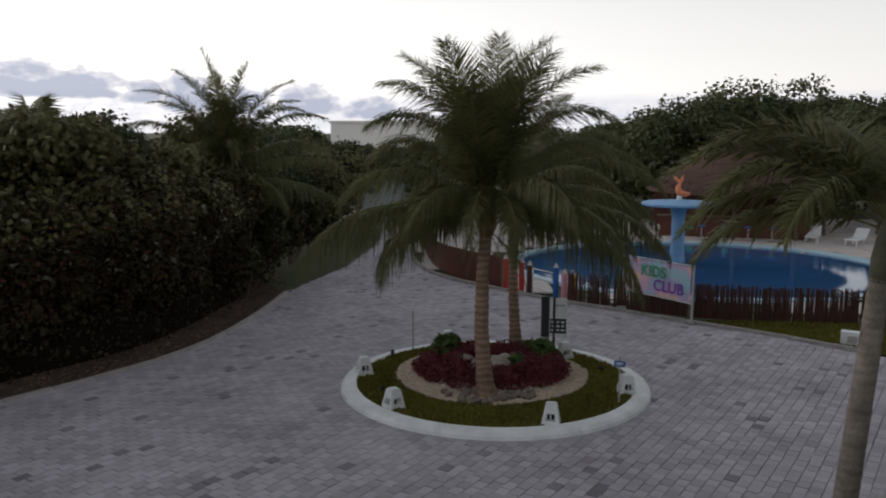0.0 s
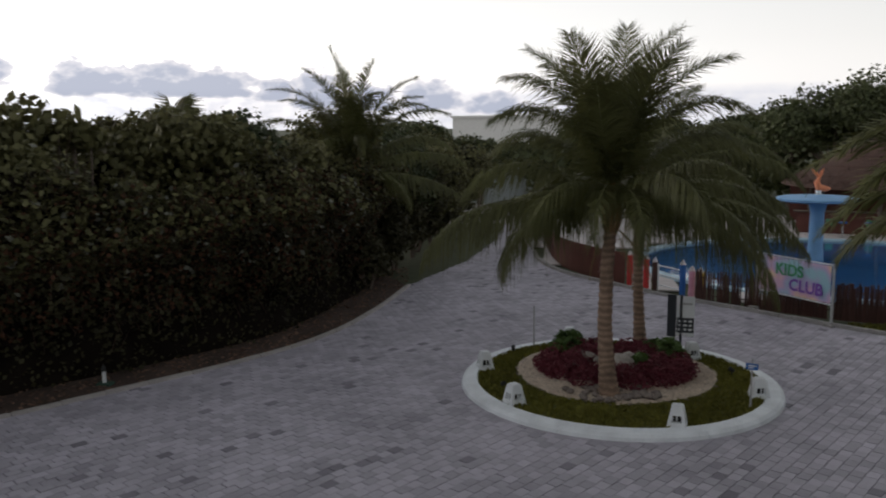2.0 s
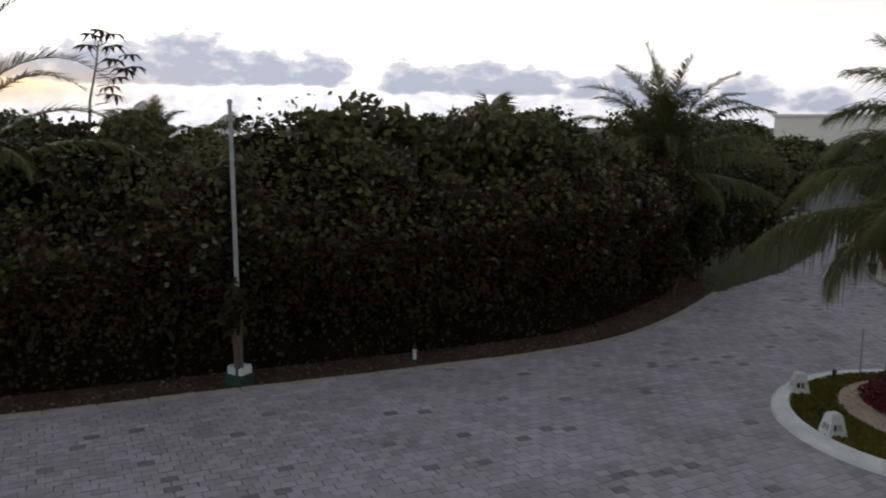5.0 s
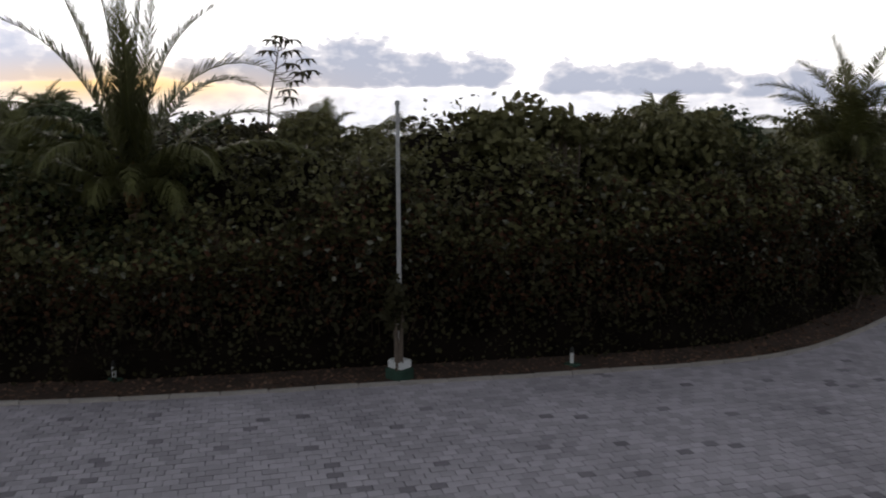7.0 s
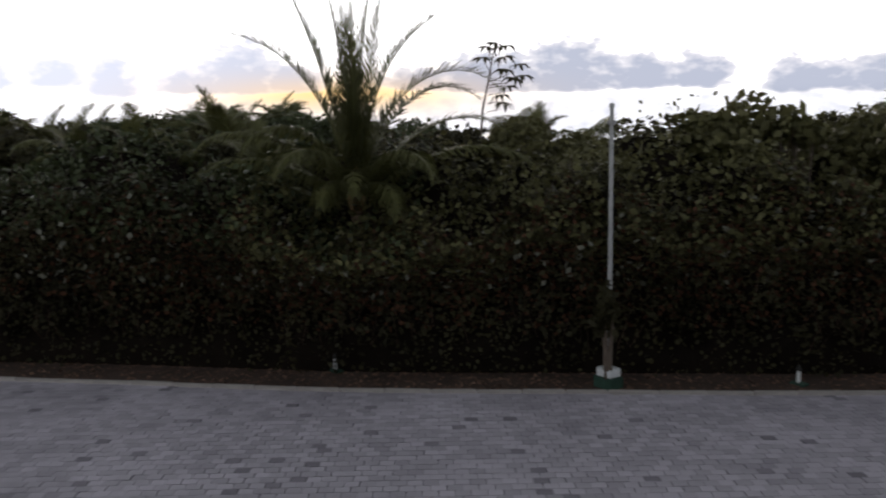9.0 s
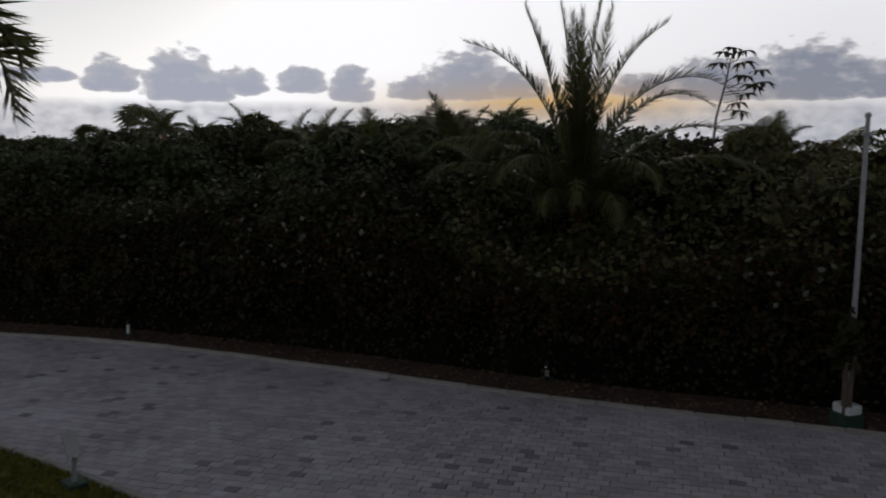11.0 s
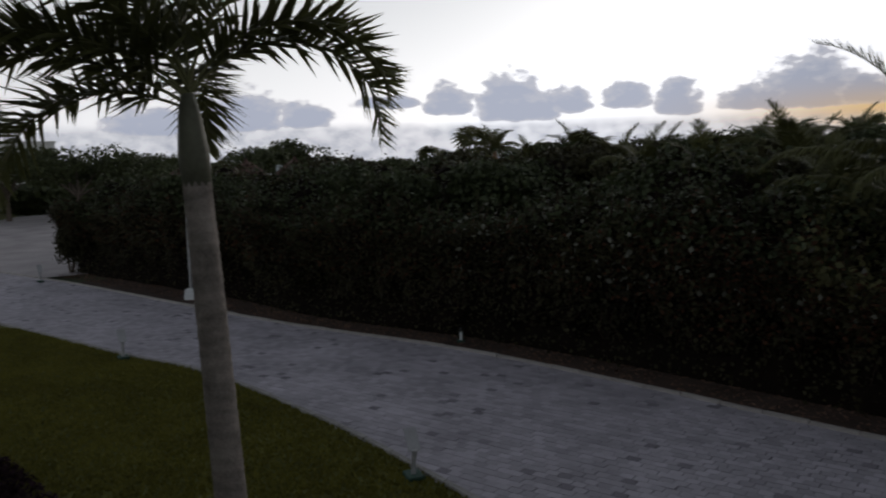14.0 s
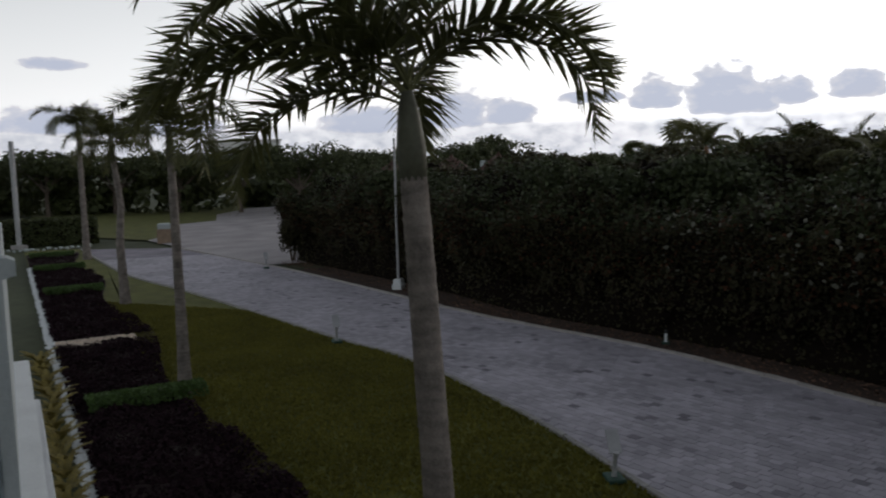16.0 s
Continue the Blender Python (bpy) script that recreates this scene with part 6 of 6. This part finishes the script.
for x, y, s in zip(wx[single], wy[single], stain[single]):
    o = new("paver", pm[bool(s)])
    o.parent = bed_sheet
    o.matrix_local = pose(x, y, 0.032 + rng.normal(0, 0.0025), rng.normal(0, 0.25), rng.normal(0, 0.25), math.degrees(TURN_P))

# ---- hotel front and its beds ----
HT = math.degrees(math.atan2(FACADE.y, FACADE.x))


def along(s0, s1, o0, o1, z0, z1):
    """A box lying along the hotel front, in the front's own axes."""
    return (((s0 + s1) / 2, (o0 + o1) / 2, (z0 + z1) / 2), (abs(s1 - s0), abs(o1 - o0), abs(z1 - z0)))


hot = thing("hotel", label="white stuccoed hotel with projecting balconies", category="building", turn=HT)
part("wall", boxes(along(-12.5, 40, -9.0, -1.7, -0.1, 13.0)), M["wall"], hot, "white stucco front")
part("balcony_floor", boxes(along(-3.2, 3.2, -1.7, -0.12, 3.72, 3.9)), M["wall"], hot)
part("roof", boxes(along(-14, 40.5, -9.4, -1.5, 13.0, 13.3)), M["wall"], hot)
for k in range(7):
    for z in (0.3, 4.1, 8.0):
        s = -11 + k * 7
        if abs(s) < 3:
            continue
        w_ = part("window", boxes(along(s, s + 2.4, -1.72, -1.62, z, z + 2.3)), M["sign_dark"], hot)
        part("window_frame", boxes(along(s + 1.17, s + 1.23, -1.62, -1.58, z, z + 2.3), along(s - 0.06, s, -1.7, -1.56, z, z + 2.3), along(s + 2.4, s + 2.46, -1.7, -1.56, z, z + 2.3)), M["white"], w_)

# neighbouring balcony: side wall with a curved top, a glass panel and a ledge
nb = part("side_balcony", boxes(along(-9.4, -5.0, -1.7, 0.02, 3.30, 3.42)), M["wall"], hot, "white balcony slab")
nb.location = (0, 0.18, 0.10)
prof = [(-1.7, 5.42), (-0.30, 5.42)] + [(-0.30 + 0.20 * (1 - math.cos(a)), 5.42 - 0.42 * math.sin(a) - 0.08 * (1 - math.cos(a))) for a in np.linspace(0.2, math.pi / 2, 8)] + [(-0.06, 4.92), (-0.02, 4.90), (-0.02, 4.82), (-0.09, 4.80)]
v = [(s, o, z) for s in (-5.45, -5.27) for o, z in prof + [(-0.09, 4.35), (-1.7, 4.35)]]
k = len(prof) + 2
mesh_ob("parapet", v, [tuple(range(k)), tuple(range(2 * k - 1, k - 1, -1))] + [(i, k + i, k + (i + 1) % k, (i + 1) % k) for i in range(k)], M["wall"], nb, "white parapet with a curved top")
part("corner_post", boxes(along(-5.46, -5.26, -0.17, -0.09, 3.42, 4.35), bevel=0.01), M["wall"], nb)
glass = bpy.data.materials.new("smoked_glass")
glass.use_nodes = True
gb = glass.node_tree.nodes["Principled BSDF"]
gb.inputs["Base Color"].default_value, gb.inputs["Roughness"].default_value, gb.inputs["Transmission Weight"].default_value = (0.5, 0.55, 0.58, 1), 0.04, 0.9
part("glass_panel", boxes(along(-5.38, -5.36, -1.6, -0.17, 3.44, 4.35)), glass, nb, "smoked glass panel")
part("parapet", boxes(along(-9.4, -5.46, -0.17, -0.09, 3.42, 4.9), bevel=0.015), M["wall"], nb)
part("ledge", boxes(along(-9.4, -4.9, -1.7, 0.05, 3.42, 3.47), bevel=0.01), M["white"], nb)
part("lower_ledge", boxes(along(-9.4, -4.5, -1.7, 0.12, 2.9, 3.05), bevel=0.01), M["white"], nb)

# planting bed
edge = []
for s in np.arange(-58, -3.0, 0.8):
    edge.append(tuple(front(s, 3.3 + 0.35 * math.sin(s * 0.42 + 0.8)))[:2])
bed_poly = edge + [tuple(front(-3.0, 0.55))[:2], tuple(front(-58, 0.55))[:2]]
plane_sheet("planting_bed", bed_poly, 0.06, M["bed_soil"], label="dark soil of the long planting bed", category="soil")
rng = np.random.default_rng(51)
s_, o_ = rng.uniform(-56, -3, 120000), rng.uniform(0.6, 3.65, 120000)
keep = (o_ < 3.25 + 0.35 * np.sin(s_ * 0.42 + 0.8)) & (np.abs(s_ + 27.4) > 0.5)
near_ = rng.uniform(0, 1, len(s_)) < np.clip(1.3 + s_ / 50, 0.25, 1)
s_, o_ = s_[keep & near_], o_[keep & near_]
bx, by = FACADE.x * s_ + OUT.x * (o_ + 0.5), FACADE.y * s_ + OUT.y * (o_ + 0.5)
hz = 0.16 + 0.10 * np.sin(s_ * 2.1) * np.sin(o_ * 3.3) + rng.uniform(-0.12, 0.06, len(s_))
tagged(leaf_cloud("bed_plants", np.stack([bx, by, hz], 1), np.tile((0, 0, 1.0), (len(s_), 1)), 0.06, M["purple_leaf"], None, rng, spread=0.9), "low dark purple ground cover filling the bed", "plants", "", "stuff")
for k, (s, w0, w1) in enumerate([(-19.6, 0.9, 3.5), (-38.8, 0.8, 3.2), (-48.2, 0.7, 3.2), (-55.5, 0.7, 3.2)]):
    lh = thing("low_hedge", tuple(front(s, (w0 + w1) / 2)), "low clipped bright green hedge strip across the bed", "hedge", "hedge strips", turn=HT)
    g = np.random.default_rng(70 + k)
    nn = 5200
    p = np.stack([g.uniform(-0.55, 0.55, nn), g.uniform(-(w1 - w0) / 2, (w1 - w0) / 2, nn), np.zeros(nn)], 1)
    p[:, 2] = 0.10 + 0.30 * (1 - np.abs(p[:, 0] / 0.62) ** 3) * g.uniform(0.75, 1.05, nn)
    leaf_cloud("foliage", p, np.tile((0, 0, 1.0), (nn, 1)), 0.055, M["green_leaf"], lh, g)
s_, o_ = rng.uniform(-27.9, -26.9, 900), rng.uniform(0.7, 3.0, 900)
pebbles("bed_pebbles", np.stack([FACADE.x * s_ + OUT.x * (o_ + 0.5), FACADE.y * s_ + OUT.y * (o_ + 0.5)], 1), 0.10, 0.05, M["pebble"], "strip of pale stones across the bed", 4)
s_, o_ = rng.uniform(-50, -3, 4200), rng.normal(0.55, 0.05, 4200)
pebbles("edge_stones", np.stack([FACADE.x * s_ + OUT.x * (o_ + 0.5), FACADE.y * s_ + OUT.y * (o_ + 0.5)], 1), 0.08, 0.06, M["white"], "line of white edging stones along the bed", 5)
blade_me = frond_mesh("leaf_blade", 1.0, 62, 60, 0.26, 12, 0.3, 45, 0.09, seed=400)
blade_me.materials[0] = M["gold_leaf"]
for k in range(26):
    s = -6.5 - k * 0.75
    cr = thing("croton", tuple(front(s, 0.22 + rr.uniform(-0.1, 0.1))), "yellow-green variegated leafy plant beside the hotel", "plant", "plants along the hotel")
    for j in range(12):
        put_frond(blade_me, cr, Vector((0, 0, 0.05)), j * 30 + rr.uniform(-12, 12), rr.uniform(0.4, 0.75), rr.uniform(-20, 20)).name = "leaf_blade"


# ---- lamps and poles beside the drive ----
def path_light(x, y, label="short white path light with a black cap at the kerb"):
    ob = thing("path_light", (x, y, 0.03), label, "lamp", "path lights")
    v, f = lathe([(0.045, -0.05), (0.045, 0.30)], 10)
    mesh_ob("tube", v, f, M["white"], ob)
    v, f = lathe([(0.05, 0.30), (0.055, 0.33), (0.03, 0.42), (0.01, 0.43)], 10)
    mesh_ob("cap", v, f, M["black"], ob, "black cap")
    part("base", boxes(((0.02, 0, 0.02), (0.32, 0.22, 0.06)), bevel=0.01), M["fixture"], ob, "dark green base")


for x, y in [(-16.57, 8.27), (-9.6, 15.78), (-24.1, -1.12)]:
    path_light(x, y)


def light_pole(x, y, h, label, green=True):
    ob = thing("light_pole", (x, y, 0), label, "pole", "light poles")
    v, f = tube([(0, 0, 0.2), (0.01, 0, h * 0.5), (0, 0, h)], [0.055, 0.05, 0.042], 12)
    mesh_ob("pole", v, f, M["grey_post"], ob)
    v, f = lathe([(0.06, h - 0.05), (0.06, h + 0.02), (0.02, h + 0.05)], 12)
    mesh_ob("cap", v, f, M["steel"], ob)
    part("collar", boxes(((0, 0, h - 0.35), (0.14, 0.14, 0.08)), bevel=0.01), M["steel"], ob)
    part("footing", boxes(((0, 0, 0.12), (0.5, 0.42, 0.30)), bevel=0.02), M["fixture"] if green else M["white"], ob, "green-painted footing" if green else "white footing")
    part("footing_top", boxes(((0, 0, 0.36), (0.42, 0.36, 0.2)), bevel=0.03), M["white"], ob, "white-painted block")


light_pole(-11.93, 12.45, 6.0, "slender grey light pole on a green and white block")
shrub((-11.85, 12.35, 0), (0.30, 0.30, 0.7), 520, 0.13, M["hedge_leaf"], "leafy shoot growing round the light pole", name="shoot", seed=470, lift=0.85, lobes=6, low=-0.9)
light_pole(-32.2, -12.55, 6.4, "slender grey light pole on a white block", False)


def solar_light(x, y, turn):
    ob = thing("solar_light", (x, y, 0.05), "grey solar lamp with a tilted panel on a green base", "lamp", "solar lamps", turn=turn)
    part("base", boxes(((0, 0, 0.03), (0.42, 0.30, 0.07)), bevel=0.015), M["fixture"], ob, "dark green base")
    v, f = tube([(0, 0, 0.05), (-0.02, 0, 0.28), (-0.10, 0, 0.52)], [0.045, 0.04, 0.05], 10)
    mesh_ob("stem", v, f, M["grey_post"], ob)
    bm = bmesh.new()
    box(bm, (0, 0, 0), (0.42, 0.22, 0.025), pose(0.04, 0, 0.66, 0, -52, 0), bevel=0.005)
    part("panel", bm, M["steel"], ob, "tilted panel")


solar_light(-13.6, -1.5, 205)
solar_light(-22.15, -10.7, 215)
solar_light(-37.4, -22.0, 215)
far_post = thing("lamp_post", (-44.8, -46.0, 0), "plain grey post beyond the far lawn", "post")
pole_of(far_post, "pole", 7.5, 0.17, M["grey_post"])
part("footing", boxes(((0, 0, 0.1), (0.8, 0.8, 0.3)), bevel=0.02), M["kerb"], far_post)
pb = thing("pump_box", (-49.4, -37.3, 0), "tan block housing with a pale lid beside the drive", "box", turn=35)
part("housing", boxes(((0, 0, 0.5), (1.2, 1.0, 1.05)), bevel=0.02), M["brick"], pb)
part("lid", boxes(((0, 0, 1.2), (1.0, 0.9, 0.4)), bevel=0.06), M["wall"], pb, "pale lid")
bh = thing("box_hedge", (-47.2, -46.0, 0), "dark clipped box hedge at the bed's end", "hedge", turn=HT + 90)
g = np.random.default_rng(91)
nn = 9000
p = g.uniform(-1, 1, (nn, 3)) * (3.4, 1.0, 1.0)
ax = g.integers(0, 3, nn)
p[np.arange(nn), ax] = np.sign(p[np.arange(nn), ax]) * np.array([3.4, 1.0, 1.0])[ax]
dn = np.zeros((nn, 3))
dn[np.arange(nn), ax] = np.sign(p[np.arange(nn), ax])
p[:, 2] = p[:, 2] * 0.9 + 0.95
leaf_cloud("foliage", p + g.normal(0, 0.05, (nn, 3)), dn, 0.16, M["tree_leaf"], bh, g)
# near-black block, the hedge's inner shade put into its colour
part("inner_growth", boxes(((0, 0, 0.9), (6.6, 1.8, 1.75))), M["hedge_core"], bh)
for k in range(16):
    rock((*tuple(front(-61.5 - rr.uniform(-0.5, 0.5), -0.8 + k * 0.36))[:2], 0.05), rr.uniform(0.12, 0.24), 140 + k, "pale rock in a row before the box hedge", "pale rocks", M["wall"])
for k, (a, d, r_, e, t) in enumerate([(107.3, 62, 2.9, 3.6, 5.7), (104.0, 60, 2.6, 3.7, 5.75), (111.5, 60, 3.2, 3.3, 5.3), (100.0, 66, 3.0, 3.4, 5.1), (25.5, 62, 5.0, 3.6, 5.9)]):
    palapa(polar(a, d), r_, e, t, "thatched hut roof beyond the thicket", seed=30 + k, posts=5, straw=1100)
cb = thing("white_cottage", polar(105.6, 66), "small white cottage between the thatched roofs", "building", turn=105)
part("wall", boxes(((0, 0, 2.3), (3.0, 3.0, 4.7)), bevel=0.02), M["wall"], cb)
part("chimney", boxes(((0.6, 0, 4.9), (0.5, 0.5, 0.9)), bevel=0.02), M["wall"], cb)
fw = thing("far_block", polar(121.5, 150), "distant pale flat-roofed block above the trees", "building", turn=121)
part("wall", boxes(((0, 0, 4.8), (12, 8, 9.6))), M["far_wall"], fw)
part("roof", boxes(((0, 0, 9.7), (12.4, 8.4, 0.25))), M["far_wall"], fw)
